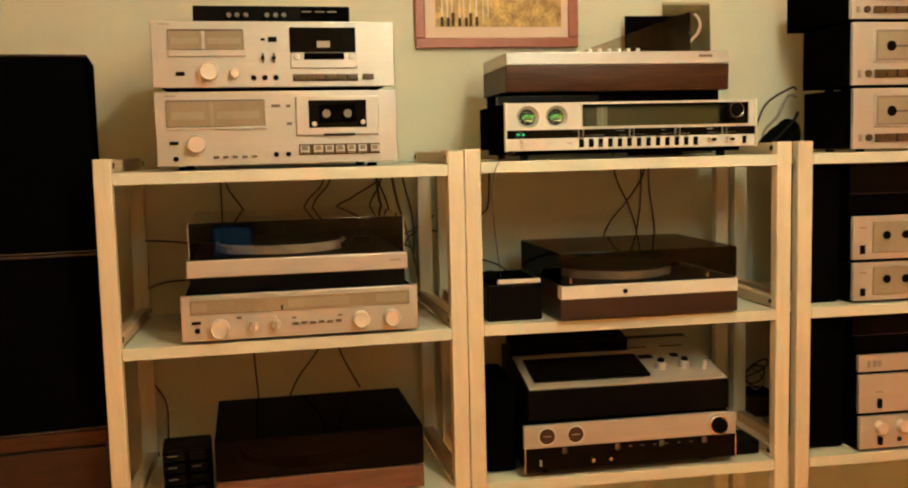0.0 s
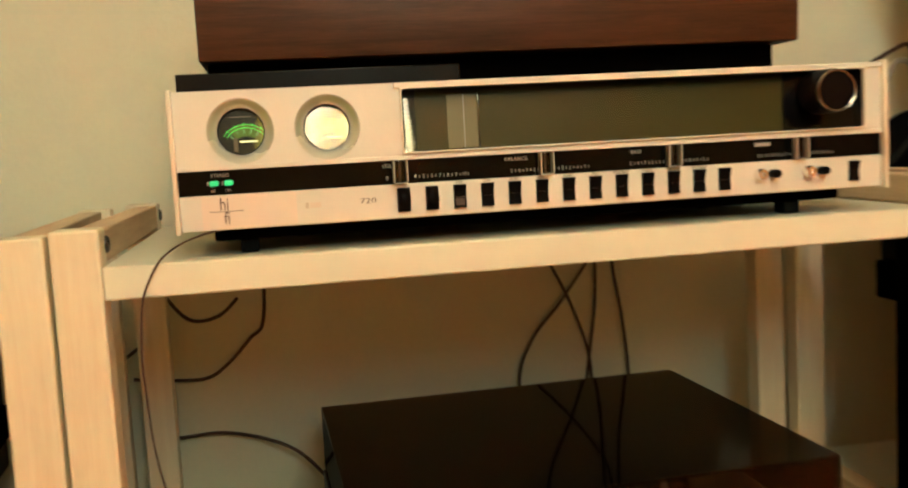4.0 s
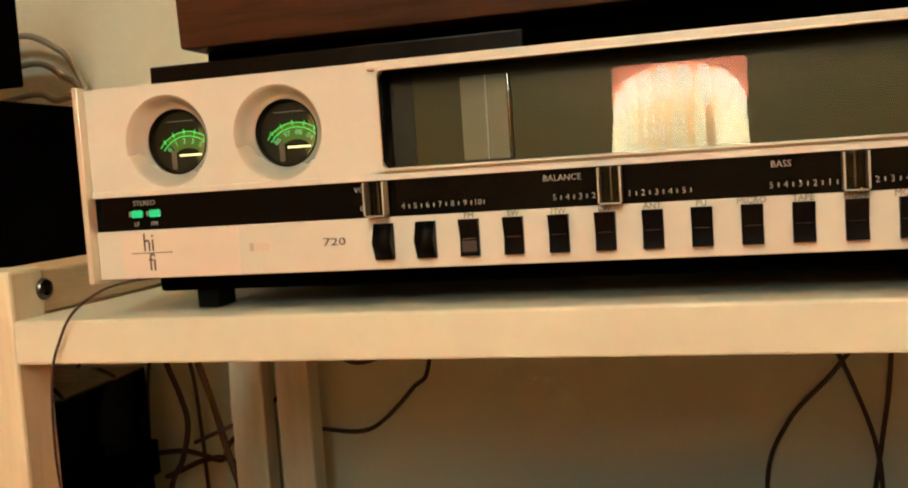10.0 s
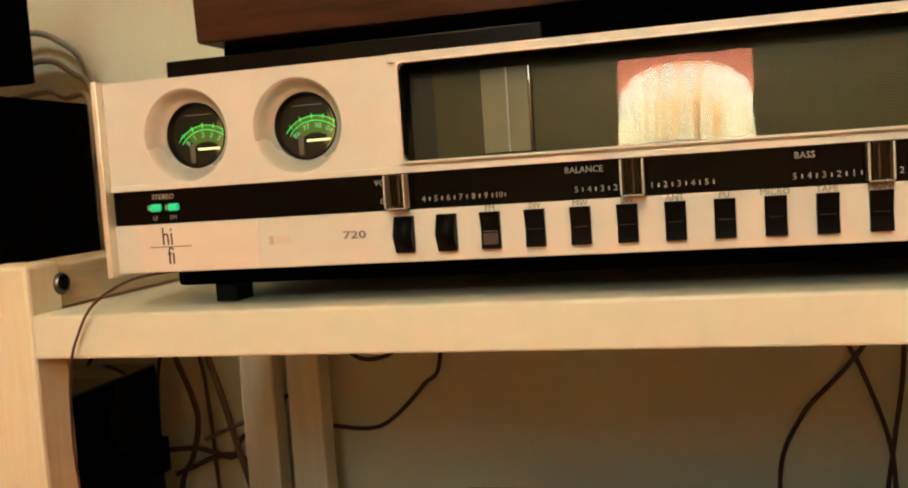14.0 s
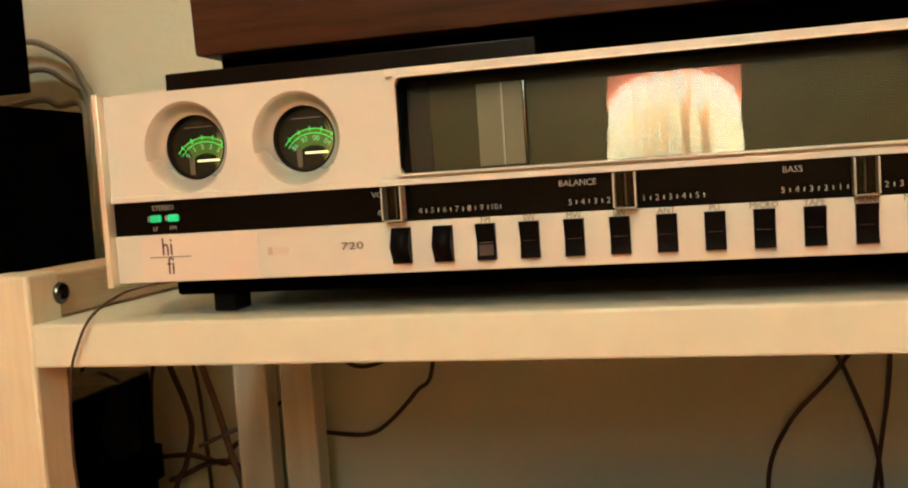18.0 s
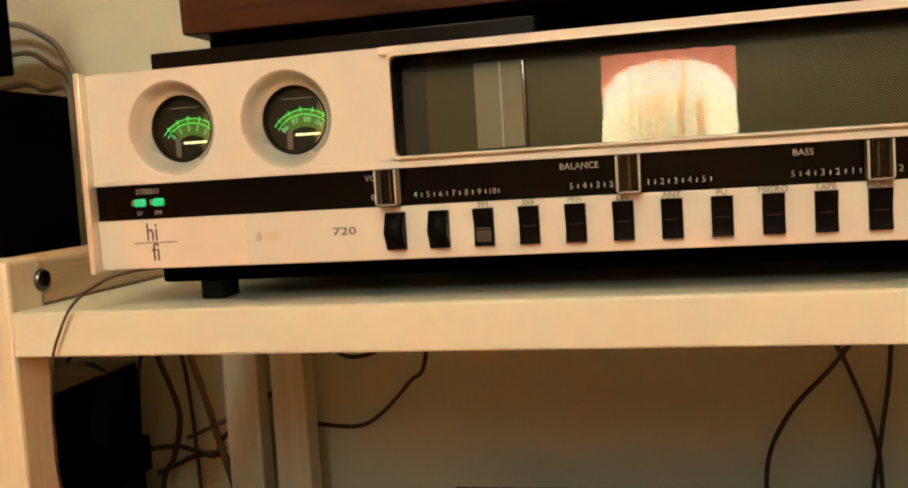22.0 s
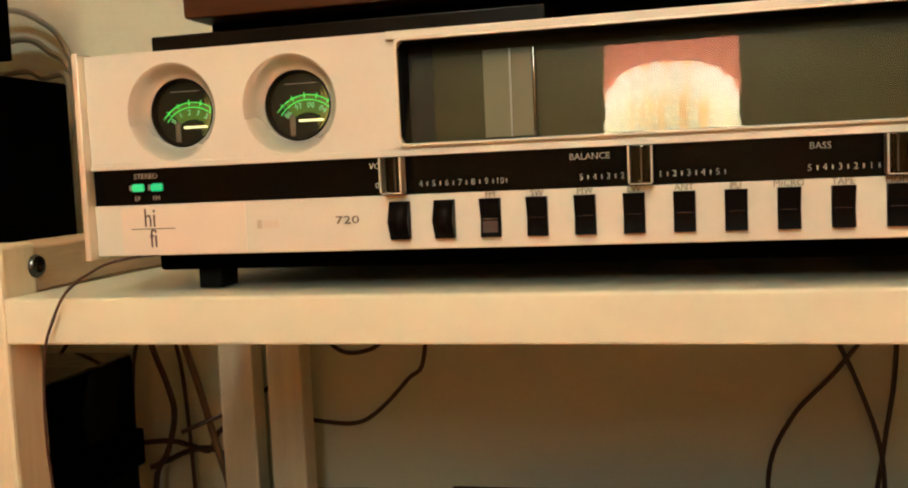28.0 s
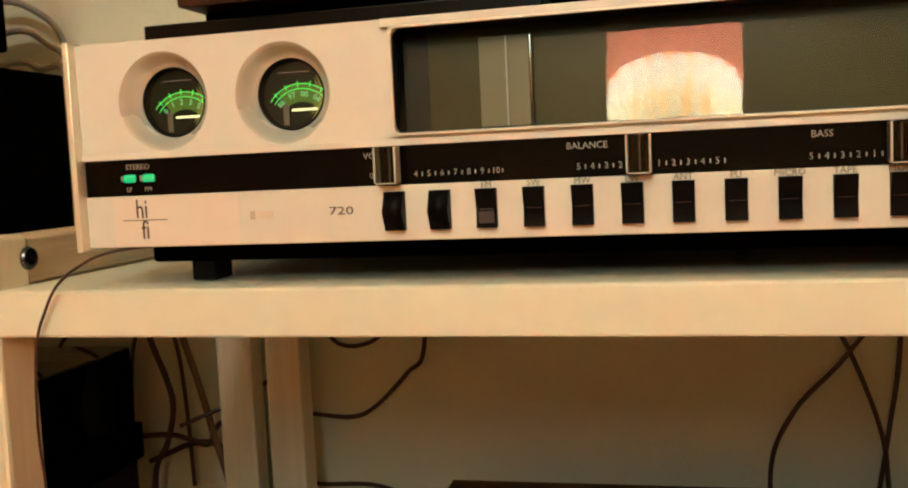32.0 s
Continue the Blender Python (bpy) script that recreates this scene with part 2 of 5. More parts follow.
M_FRAME = mat("red_stained_frame", (0.36, 0.105, 0.052), 0.4, vary=0.15, scale=12)
M_MAT = mat("pink_picture_mount", (0.78, 0.58, 0.44), 0.8, vary=0.04)
M_PAINT = mat("golden_drawing", (0.62, 0.42, 0.12), 0.6, vary=0.35, scale=30, second=(0.20, 0.10, 0.03))
M_DIMTRIM = mat("dull_trim", (0.05, 0.034, 0.034), 0.4, vary=0.1)
M_RUBBER = mat("black_rubber", (0.006, 0.006, 0.006), 0.8, spec=0.1, vary=0.2)
M_UNLIT = mat("unlit_meter_face", (0.05, 0.022, 0.014), 0.3, vary=0.2)
M_RIM = mat("turned_platter_rim", (0.92, 0.90, 0.86), 0.28, 0.25, vary=0.04)
M_TURNED = mat("dark_turned_metal", (0.62, 0.58, 0.52), 0.25, 0.5, vary=0.15, scale=30)
M_KNOB = mat("turned_bright_metal", (0.86, 0.81, 0.73), 0.3, 0.4, vary=0.04)
M_BRONZE = mat("bronze_key", (0.10, 0.065, 0.03), 0.35, 0.4, vary=0.1)
M_FAINT = mat("worn_print", (0.56, 0.49, 0.40), 0.6, vary=0.05)
M_WORN = mat("nearly_gone_print", (0.72, 0.63, 0.53), 0.5, vary=0.05)
M_LABEL = mat("brown_grey_print", (0.24, 0.20, 0.155), 0.6, vary=0.05)
M_PATCH = mat("pasted_paper", (0.80, 0.70, 0.60), 0.8, vary=0.03, spec=0.1)
M_GLOW, M_GLOW2, M_GLOW3, M_GLOW4 = (mat("meter_lamp_glow", (0.3, 0.25, 0.06), 0.4, emit=(0.72, 0.62, 0.07), power=p) for p in (0.75, 0.46, 0.26, 0.12))
M_WINDOW = mat("meter_window", (0.31, 0.25, 0.165), 0.25, vary=0.2, scale=9)
# Emission stands in for bulb light coming through shade, crystals and piping.
M_SHADE = mat("red_fabric_shade", (0.55, 0.13, 0.07), 0.9, vary=0.1, scale=60, emit=(1.0, 0.27, 0.12), power=34.0)
M_AMBER = mat("amber_gap_glow", (0.7, 0.4, 0.15), 0.3, vary=0.3, scale=30, emit=(1.0, 0.58, 0.27), power=15.0, sparkle=0.4)
M_RIMLIT = mat("emissive_pale_piping", (0.8, 0.6, 0.5), 0.6, emit=(1.0, 0.60, 0.40), power=48.0)
M_CRYSTAL = mat("emissive_crystal", (0.95, 0.8, 0.5), 0.15, vary=0.3, scale=60, bscale=260, emit=(1.0, 0.74, 0.32), power=60.0, sparkle=0.85)
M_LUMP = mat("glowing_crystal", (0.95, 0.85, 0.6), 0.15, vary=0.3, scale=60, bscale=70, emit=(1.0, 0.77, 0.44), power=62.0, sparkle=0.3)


# ---------------------------------------------------------------- mesh helpers
def box(x0, x1, y0, y1, z0, z1, bev=0.0, seg=2, bm=None):
    own = bm is None
    bm = bm or bmesh.new()
    vs = [bm.verts.new(p) for p in ((x0, y0, z0), (x1, y0, z0), (x1, y1, z0), (x0, y1, z0), (x0, y0, z1), (x1, y0, z1), (x1, y1, z1), (x0, y1, z1))]
    for f in ((3, 2, 1, 0), (4, 5, 6, 7), (0, 1, 5, 4), (1, 2, 6, 5), (2, 3, 7, 6), (3, 0, 4, 7)):
        bm.faces.new([vs[i] for i in f])
    if bev and own:
        bmesh.ops.bevel(bm, geom=bm.edges[:], offset=bev, segments=seg, profile=0.5, affect="EDGES")
    return bm


def lathe(profile, n=32, axis="y", centre=(0, 0, 0), bm=None):
    """Turned shape: profile rows of (radius, distance along the axis)."""
    bm = bm or bmesh.new()
    rings = []
    for r, d in profile:
        ring = []
        for i in range(n):
            a = 2 * math.pi * i / n
            u, v = r * math.cos(a), r * math.sin(a)
            p = {"y": (u, d, v), "z": (u, v, d), "x": (d, u, v)}[axis]
            ring.append(bm.verts.new(Vector(p) + Vector(centre)))
        rings.append(ring)
    for a, b in zip(rings, rings[1:]):
        for i in range(n):
            bm.faces.new((a[i], a[(i + 1) % n], b[(i + 1) % n], b[i]))
    bm.faces.new(rings[0][::-1])
    bm.faces.new(rings[-1])
    bmesh.ops.recalc_face_normals(bm, faces=bm.faces[:])
    return bm


def tube(points, r=0.002, n=8, bm=None):
    """Round cable through points, smoothed."""
    bm = bm or bmesh.new()
    pts = [Vector(p) for p in points]
    path = []
    for i in range(len(pts) - 1):
        p0, p1, p2, p3 = pts[max(i - 1, 0)], pts[i], pts[i + 1], pts[min(i + 2, len(pts) - 1)]
        for k in range(8):
            t = k / 8
            path.append(0.5 * ((2 * p1) + (p2 - p0) * t + (2 * p0 - 5 * p1 + 4 * p2 - p3) * t * t + (3 * p1 - p0 - 3 * p2 + p3) * t ** 3))
    path.append(pts[-1])
    rings = []
    for i, p in enumerate(path):
        d = (path[min(i + 1, len(path) - 1)] - path[max(i - 1, 0)]).normalized()
        a = d.cross(Vector((0.3, 0.2, 0.93))).normalized()
        b = d.cross(a)
        rings.append([bm.verts.new(p + r * (math.cos(2 * math.pi * k / n) * a + math.sin(2 * math.pi * k / n) * b)) for k in range(n)])
    for a, b in zip(rings, rings[1:]):
        for i in range(n):
            bm.faces.new((a[i], a[(i + 1) % n], b[(i + 1) % n], b[i]))
    bm.faces.new(rings[0][::-1])
    bm.faces.new(rings[-1])
    bmesh.ops.recalc_face_normals(bm, faces=bm.faces[:])
    return bm


def mesh_of(name, bm, material, smooth=0.6):
    me = bpy.data.meshes.new(name)
    if smooth:
        bm.normal_update()
        for f in bm.faces:
            n = f.normal
            f.smooth = max(abs(n.x), abs(n.y), abs(n.z)) < 0.99995
        for e in bm.edges:
            if len(e.link_faces) == 2 and e.calc_face_angle(0) > smooth:
                e.smooth = False
    bm.to_mesh(me)
    bm.free()
    me.materials.append(material)
    return me


def part(name, bm, material, parent=None, label="", at=None):
    ob = new(name, mesh_of(name, bm, material))
    if parent:
        ob.parent = parent
    if at is not None:
        ob.location = at
    if label:
        tagged(ob, label)
    return ob


def thing(name, m, label, category, group="", kind=""):
    ob = new(name)
    ob.empty_display_size = 0.05
    ob.matrix_basis = m
    return tagged(ob, label, category, group, kind)


def structure(name, bm, material, label, category):
    return tagged(part(name, bm, material), label, category, "", "structure")


def lettering(text, size, x, z, parent, material=None, y=-0.0006, align="CENTER", turn=0.0, label=""):
    """Flat raised print that faces local -y, centred on x, z."""
    cu = bpy.data.curves.new("lettering", "FONT")
    cu.body, cu.size, cu.align_x, cu.align_y, cu.extrude, cu.resolution_u = text, size, align, "CENTER", 0.00015, 2
    tmp = bpy.data.objects.new("tmp", cu)
    scene.collection.objects.link(tmp)
    me = bpy.data.meshes.new_from_object(tmp)
    bpy.data.objects.remove(tmp)
    me.materials.clear()
    me.materials.append(material or M_PRINT)
    ob = new("lettering", me)
    ob.parent = parent
    ob.matrix_basis = pose(x, y, z, 90, 0, 0) @ pose(0, 0, 0, 0, 0, turn)
    return tagged(ob, label) if label else ob


def bar(x0, x1, z, h, parent, material=None, y=-0.0006):
    """Print too small to read, as a plain bar."""
    return part("print_bar", box(x0, x1, y, y + 0.0005, z - h / 2, z + h / 2), material or M_GPRINT, parent)


def knob(name, x, z, r, depth, parent, material, label="", y=0.0, n=36):
    k = part(name, lathe([(r * 1.03, 0), (r, -depth * 0.15), (r * 0.97, -depth * 0.85), (r * 0.9, -depth), (r * 0.82, -depth * 0.96), (0.0005, -depth * 0.96)], n), material, parent, label, (x, y, z))
    return k


def feet(parent, xs, ys, h, r=0.011, material=None):
    for x in xs:
        for y in ys:
            part("foot", lathe([(r, 0), (r, h * 0.3), (r * 0.9, h)], 16, "z"), material or M_RUBBER, parent, "", (x, y, -h))


# ---------------------------------------------------------------- room
structure("floor", box(-2.1, 2.5, -3.1, 0.62, -0.1, 0, 0), M_FLOOR, "unseen wood-grained floor, orange to warm the bounced light", "floor")
structure("ceiling", box(-2.1, 2.5, -3.1, 0.62, 2.55, 2.65, 0), M_CEIL, "unseen plain ceiling, cream to tone the bounced light", "ceiling")
structure("wall_back", box(-2.1, 2.5, 0.468, 0.6, 0, 2.55, 0), M_WALL, "cream painted wall behind the shelves", "wall")
structure("wall_left", box(-2.22, -2.1, -3.1, 0.6, 0, 2.55, 0), M_RED, "unseen side wall, apricot to warm the bounced light", "wall")
structure("wall_right", box(2.5, 2.62, -3.1, 0.6, 0, 2.55, 0), M_RED, "unseen side wall, apricot to warm the bounced light", "wall")
structure("wall_front", box(-2.1, 2.5, -3.22, -3.1, 0, 2.55, 0), M_FAR, "unseen wall across the room, apricot to warm the bounced light", "wall")


# ---------------------------------------------------------------- far side of the room
M_SCREEN = mat("lit_screen", (0.02, 0.03, 0.04), 0.2, emit=(0.42, 0.68, 1.0), power=1.0)
st = thing("side_table", pose(-0.66, -3.08, 0), "small dark wooden table against the far wall", "table")
part("table_top", box(0, 0.50, 0, 0.34, 0.60, 0.625, 0.003), M_TEAK, st)
for x in (0.01, 0.455):
    for y in (0.01, 0.295):
        part("leg", box(x, x + 0.035, y, y + 0.035, 0, 0.5998, 0.003), M_TEAK, st)
tv = thing("monitor", pose(-0.56, -2.93, 0.6252), "small lit monitor on the side table", "monitor")
part("stand_foot", box(0.04, 0.24, -0.06, 0.06, 0, 0.012, 0.004), M_BLACK, tv)
part("neck", box(0.12, 0.16, -0.012, 0.012, 0.0122, 0.10, 0.003), M_BLACK, tv)
part("back_shell", box(0.03, 0.25, -0.03, 0.008, 0.1002, 0.27, 0.006), M_BLACK, tv)
part("screen", box(0.045, 0.235, 0.0082, 0.010, 0.112, 0.258, 0.0005), M_SCREEN, tv, "pale blue glowing screen")

# ---------------------------------------------------------------- shelving
LEVELS = (1.22, 0.856, 0.492, 0.128)
POST, THICK, DEPTH = 0.036, 0.0255, 0.43


def shelving_unit(m, label, back=((0.0, 0.385), (0.0, 0.385)), first=0.0):
    """back: sideways lean and place of the rear post, for the two side frames; first: where the left frame stands."""
    u = thing("shelving_unit", m, label, "shelf", "pine shelving units")
    for x, (lean, rear) in zip((first, 0.77 - POST), back):
        for y, dx, deep in ((0, 0, 0.030), (rear, lean, 0.028)):
            part("post", box(x + dx, x + dx + POST, y, y + deep, 0, 1.249, 0.0025), M_PINE_V, u)
        left = x == first
        inner = x + POST if left else x
        for z in LEVELS:
            x0, x1 = (x + 0.010, x + POST - 0.001) if left else (x + 0.001, x + POST - 0.010)
            bm = box(x0, x1, 0.0302, rear - 0.0002, z + 0.0005, z + 0.027, 0.002)
            for v in bm.verts:
                v.co.x += lean * (v.co.y - 0.030) / (rear - 0.030)
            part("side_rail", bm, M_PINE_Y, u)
            for y, dx in ((0.029, 0), (rear + 0.015, lean)):
                s = 1 if left else -1
                part("bolt", lathe([(0.0068, 0), (0.0068, 0.0008 * s), (0.0058, 0.0024 * s), (0.0040, 0.0026 * s), (0.0038, 0.0003 * s)], 20, "x"), M_BOLT, u, "dark bolt head", (inner + dx, y, z + 0.015))
    (la, ra), (lb, rb) = back
    for z in LEVELS:
        bm = box(first + POST + 0.0004, 0.77 - POST - 0.0004, -0.001, DEPTH - 0.001, z - THICK, z, 0.0018)
        for v in bm.verts:
            if v.co.y > 0.2:
                v.co.x += la if v.co.x < 0.3 else min(lb, 0.0)
                v.co.y += (rb - ra) * (v.co.x > 0.3) if lb == 0.0 and la == 0.0 else 0.0
        part("shelf_board", bm, M_SHELF, u, "cream lacquered shelf board")
    return u


U1 = pose(-0.775, -0.0396, -0.003, 0, 0, 2.6)
U2 = pose(0, 0, 0)
U3 = pose(0.786, -0.002, 0.0, 0, 0, 0)
shelving_unit(U1, "light pine open shelving unit filled with silver audio gear", ((0.022, 0.385), (0.003, 0.410)))
shelving_unit(U2, "light pine open shelving unit with receivers and turntables", ((-0.0020, 0.402), (0.0, 0.330)), -0.0035)
shelving_unit(U3, "light pine open shelving unit packed with black-cased amplifiers", ((0.0, 0.330), (0.0, 0.330)))


# ---------------------------------------------------------------- the lit receiver
def hole_cell(x0, x1, z0, z1, cx, cz, r, n=64, depth=0.0015):
    """Flat plate with one round hole."""
    bm = bmesh.new()
    ins, out, back = [], [], []
    for i in range(n):
        a = 2 * math.pi * (i + 0.5) / n
        c, s = math.cos(a), math.sin(a)
        ins.append(bm.verts.new((cx + r * c, 0, cz + r * s)))
        t = min(((x1 - cx) if c > 0 else (x0 - cx)) / c if abs(c) > 1e-6 else 9, ((z1 - cz) if s > 0 else (z0 - cz)) / s if abs(s) > 1e-6 else 9)
        out.append(bm.verts.new((cx + t * c, 0, cz + t * s)))
    for i in range(n):
        j = (i + 1) % n
        bm.faces.new((ins[i], out[i], out[j], ins[j]))
    for x, z in ((x0, z0), (x0, z1), (x1, z0), (x1, z1)):
        v = bm.verts.new((x, 0, z))
        near = sorted(out, key=lambda w: (w.co - v.co).length)
        a = [w for w in near if abs(w.co.x - x) < 1e-6][0]
        b = [w for w in near if abs(w.co.z - z) < 1e-6][0]
        if a is not b:
            bm.faces.new((a, v, b))
    bmesh.ops.recalc_face_normals(bm, faces=bm.faces[:])
    if sum(f.normal.y for f in bm.faces) > 0:
        bmesh.ops.reverse_faces(bm, faces=bm.faces[:])
    return bm


def uncapped(bm):
    """Takes the flat end discs off a turned shape."""
    bmesh.ops.delete(bm, geom=[f for f in bm.faces if len(f.verts) > 4], context="FACES")
    return bm


def rounded_loop(x0, x1, z0, z1, r, n=7):
    pts = []
    for cx, cz, a0 in ((x1 - r, z1 - r, 0), (x0 + r, z1 - r, 90), (x0 + r, z0 + r, 180), (x1 - r, z0 + r, 270)):
        for i in range(n):
            a = math.radians(a0 + 90 * i / (n - 1))
            pts.append((cx + r * math.cos(a), cz + r * math.sin(a)))
    return pts


def rounded_ring(x0, x1, z0, z1, r, wide, y0, y1):
    """Thin frame with rounded corners and a softened front edge."""
    bm = bmesh.new()
    loops = []
    for inset, y in ((0, y1), (0, y0 + 0.0004), (0.0003, y0), (wide - 0.0003, y0), (wide, y0 + 0.0004), (wide, y1)):
        loops.append([bm.verts.new((x, y, z)) for x, z in rounded_loop(x0 + inset, x1 - inset, z0 + inset, z1 - inset, r - inset)])
    n = len(loops[0])
    for a, b in zip(loops, loops[1:] + loops[:1]):
        for i in range(n):
            bm.faces.new((a[i], a[(i + 1) % n], b[(i + 1) % n], b[i]))
    bmesh.ops.recalc_face_normals(bm, faces=bm.faces[:])
    return bm


def corner_fillet(x, z, sx, sz, r, y0, y1):
    """Square corner less a quarter disc."""
    bm = bmesh.new()
    flat = [(x, z)] + [(x + sx * r * (1 - math.sin(math.radians(a))), z + sz * r * (1 - math.cos(math.radians(a)))) for a in range(0, 91, 15)]
    front, back = ([bm.verts.new((u, y, v)) for u, v in flat] for y in (y0, y1))
    n = len(flat)
    for ring in (front, back):
        for i in range(1, n - 1):
            bm.faces.new((ring[0], ring[i], ring[i + 1]))
    for i in range(n):
        bm.faces.new((front[i], front[(i + 1) % n], back[(i + 1) % n], back[i]))
    bmesh.ops.recalc_face_normals(bm, faces=bm.faces[:])
    return bm


def receiver(m):
    W = 0.590
    r = thing("stereo_receiver", m, "cream-fronted vintage stereo receiver with glowing green meters", "receiver")
    part("body", box(0.006, 0.584, 0.0205, 0.330, 0.0245, 0.1262, 0.003), M_CASE, r, "black case")
    part("base_pan", box(0.026, 0.560, 0.0225, 0.325, 0.011, 0.0243, 0.002), M_MATTE, r, "black base pan")
    part("top_cover", box(0.001, 0.237, 0.0705, 0.0985, 0.1264, 0.1452, 0.001), M_COVER, r, "glossy black top cover")
    feet_z = 0.011
    for x in (0.052, 0.520):
        for y in (0.04, 0.29):
            part("foot", box(x - 0.007, x + 0.007, y - 0.010, y + 0.010, 0.0, feet_z, 0.001), M_RUBBER, r)
    for x in (0.0, W - 0.0035):
        part("side_trim", box(x, x + 0.0035, -0.006, 0.010, 0.0195, 0.1275, 0.0006), M_BEZEL, r, "bright metal end strip")
    # fascia in cream
    for name, x0, x1, cx in (("meter_panel", 0.0036, 0.0880, 0.0545), ("meter_panel", 0.0880, 0.1700, 0.1200)):
        part(name, hole_cell(x0, x1, 0.0670, 0.1262, cx - 0.0022, 0.0950, 0.0251), M_CREAM, r)
    part("fascia_strip", box(0.0036, W - 0.0036, -0.0012, 0.004, 0.0665, 0.0698, 0.0004), M_CREAM, r)
    part("lower_fascia", box(0.0036, W - 0.0036, 0, 0.012, 0.0212, 0.0478, 0.0006), M_CREAM, r, "cream strip with switches")
    part("control_band", box(0.0036, W - 0.0036, 0.0012, 0.012, 0.0479, 0.0668, 0), M_GLOSSBLACK, r, "black slider band")
    part("top_strip", box(0.1702, W - 0.0036, -0.003, 0.012, 0.1220, 0.1262, 0.0008), M_CREAM, r)
    part("bottom_lip", box(0.1702, W - 0.0036, 0.0, 0.012, 0.0690, 0.0725, 0.0005), M_CREAM, r)
    part("left_post", box(0.1700, 0.1752, 0, 0.012, 0.0700, 0.1262, 0), M_CREAM, r)
    part("right_post", box(0.5695, W - 0.0036, 0, 0.012, 0.0700, 0.1262, 0.0005), M_CREAM, r)
    # tuning window
    x0, x1, z0, z1 = 0.1752, 0.5695, 0.0725, 0.1220
    w = part("window_bezel", rounded_ring(x0 - 0.0004, x1 + 0.0008, z0 - 0.0016, z1 + 0.0004, 0.0042, 0.0012, -0.0034, 0.001), M_BEZEL, r, "thin bright window edge with rounded corners")
    part("bezel_side", box(x0 + 0.0008, x0 + 0.0018, -0.0022, 0.001, z0 + 0.003, z1 - 0.004, 0.0003), M_GLOSSBLACK, w)
    for x, z, i, k in ((x0 - 0.0004, z0 - 0.0016, 1, 1), (x0 - 0.0004, z1 + 0.0004, 1, -1), (x1 + 0.0008, z0 - 0.0016, -1, 1), (x1 + 0.0008, z1 + 0.0004, -1, -1)):
        part("corner_fillet", corner_fillet(x, z, i, k, 0.0042, -0.0031, 0.001), M_CREAM, w)
    part("recess_top", box(x0, x1, -0.002, 0.0154, z1 - 0.001, z1, 0), M_BLACK, w)
    part("recess_end", box(x0, x0 + 0.001, 0.0, 0.03, z0, z1 - 0.001, 0), M_BLACK, w)
    part("recess_end", box(x1 - 0.001, x1, 0.0, 0.03, z0, z1 - 0.001, 0), M_BLACK, w)
    part("recess_floor", box(x0, x1, 0.001, 0.03, z0 - 0.0009, z0 + 0.0001, 0), M_BLACK, w)
    part("dial_board", box(x0, x1, 0.0155, 0.018, z0, z1, 0), M_SCALE, w, "dark olive unlit tuning scale")
    for a, b in ((0.2140, 0.2271), (0.2277, 0.2400)):
        part("dial_strip", box(a, b, 0.0140, 0.0155, z0 + 0.001, z1 - 0.006, 0.0004), M_DSTRIP, w)
    part("pointer", box(0.2270, 0.2278, 0.0130, 0.0139, z0 + 0.001, z1 - 0.006, 0), M_CUP, w, "thin pale pointer")
    # Chrome rod put in to catch a bright vertical line of the lamp.
    part("pointer_rod", lathe([(0.0009, z0 + 0.001), (0.0011, z0 + 0.002), (0.0011, z1 - 0.007), (0.0009, z1 - 0.006)], 16, "z"), M_CHROME, w, "slim chrome pointer rod catching the lamp", (0.2392, 0.0126, 0))
    # Dark strip paints in the shade at the left end of the recess.
    part("end_panel", box(x0 + 0.001, x0 + 0.0135, 0.0145, 0.0154, z0 + 0.0002, z1 - 0.0012, 0.0003), M_OLIVESHADE, w, "painted shade at the left end of the tuning scale")
    part("dark_end", box(0.5040, x1 - 0.001, 0.0125, 0.0154, z0 + 0.0002, z1 - 0.0012, 0.0004), M_BLACK, w, "black panel behind the tuning knob")
    tilt = math.radians(GLASS_TILT)
    pane = bmesh.new()
    h = (z1 - z0 - 0.001) / math.cos(tilt)
    vs = [pane.verts.new((x, -0.0014 + d * math.sin(tilt), z0 + d * math.cos(tilt))) for x, d in ((x0, 0), (x1, 0), (x1, h), (x0, h))]
    pane.faces.new(vs)
    pane = part("window_glass", pane, M_PANE, w, "clear tilted glass pane")
    pane.visible_shadow = False
    # tuning knob
    k = part("tuning_knob", lathe([(0.0185, 0.004), (0.0180, -0.020), (0.0172, -0.0235), (0.0165, -0.0245), (0.0158, -0.0235), (0.0001, -0.0235)], 48), M_BLACK, r, "black tuning knob with a chrome rim", (0.5310, 0, 0.1030))
    part("rim", lathe([(0.0174, -0.0232), (0.0168, -0.0252), (0.0157, -0.0246), (0.0157, -0.0228)], 48), M_WORNCHROME, k)
    # round meters
    for cx, marks, lit in ((0.0545, "0 1 2 3 5", -14), (0.1200, "86 97 00 04", 4)):
        c = part("meter_cup", uncapped(lathe([(0.0251, 0.0), (0.0247, 0.0003), (0.0240, 0.0012), (0.0229, 0.0032), (0.0217, 0.0060), (0.0203, 0.0085), (0.0190, 0.0101), (0.0177, 0.0108)], 64)), M_CUP, r, "dished cream meter surround", (cx - 0.0022, 0, 0.0950))
        part("meter_ring", uncapped(lathe([(0.0180, 0.0107), (0.0178, 0.0103), (0.0172, 0.0105), (0.0170, 0.0158)], 48)), M_BLACK, c, "thin black ring round the meter glass")
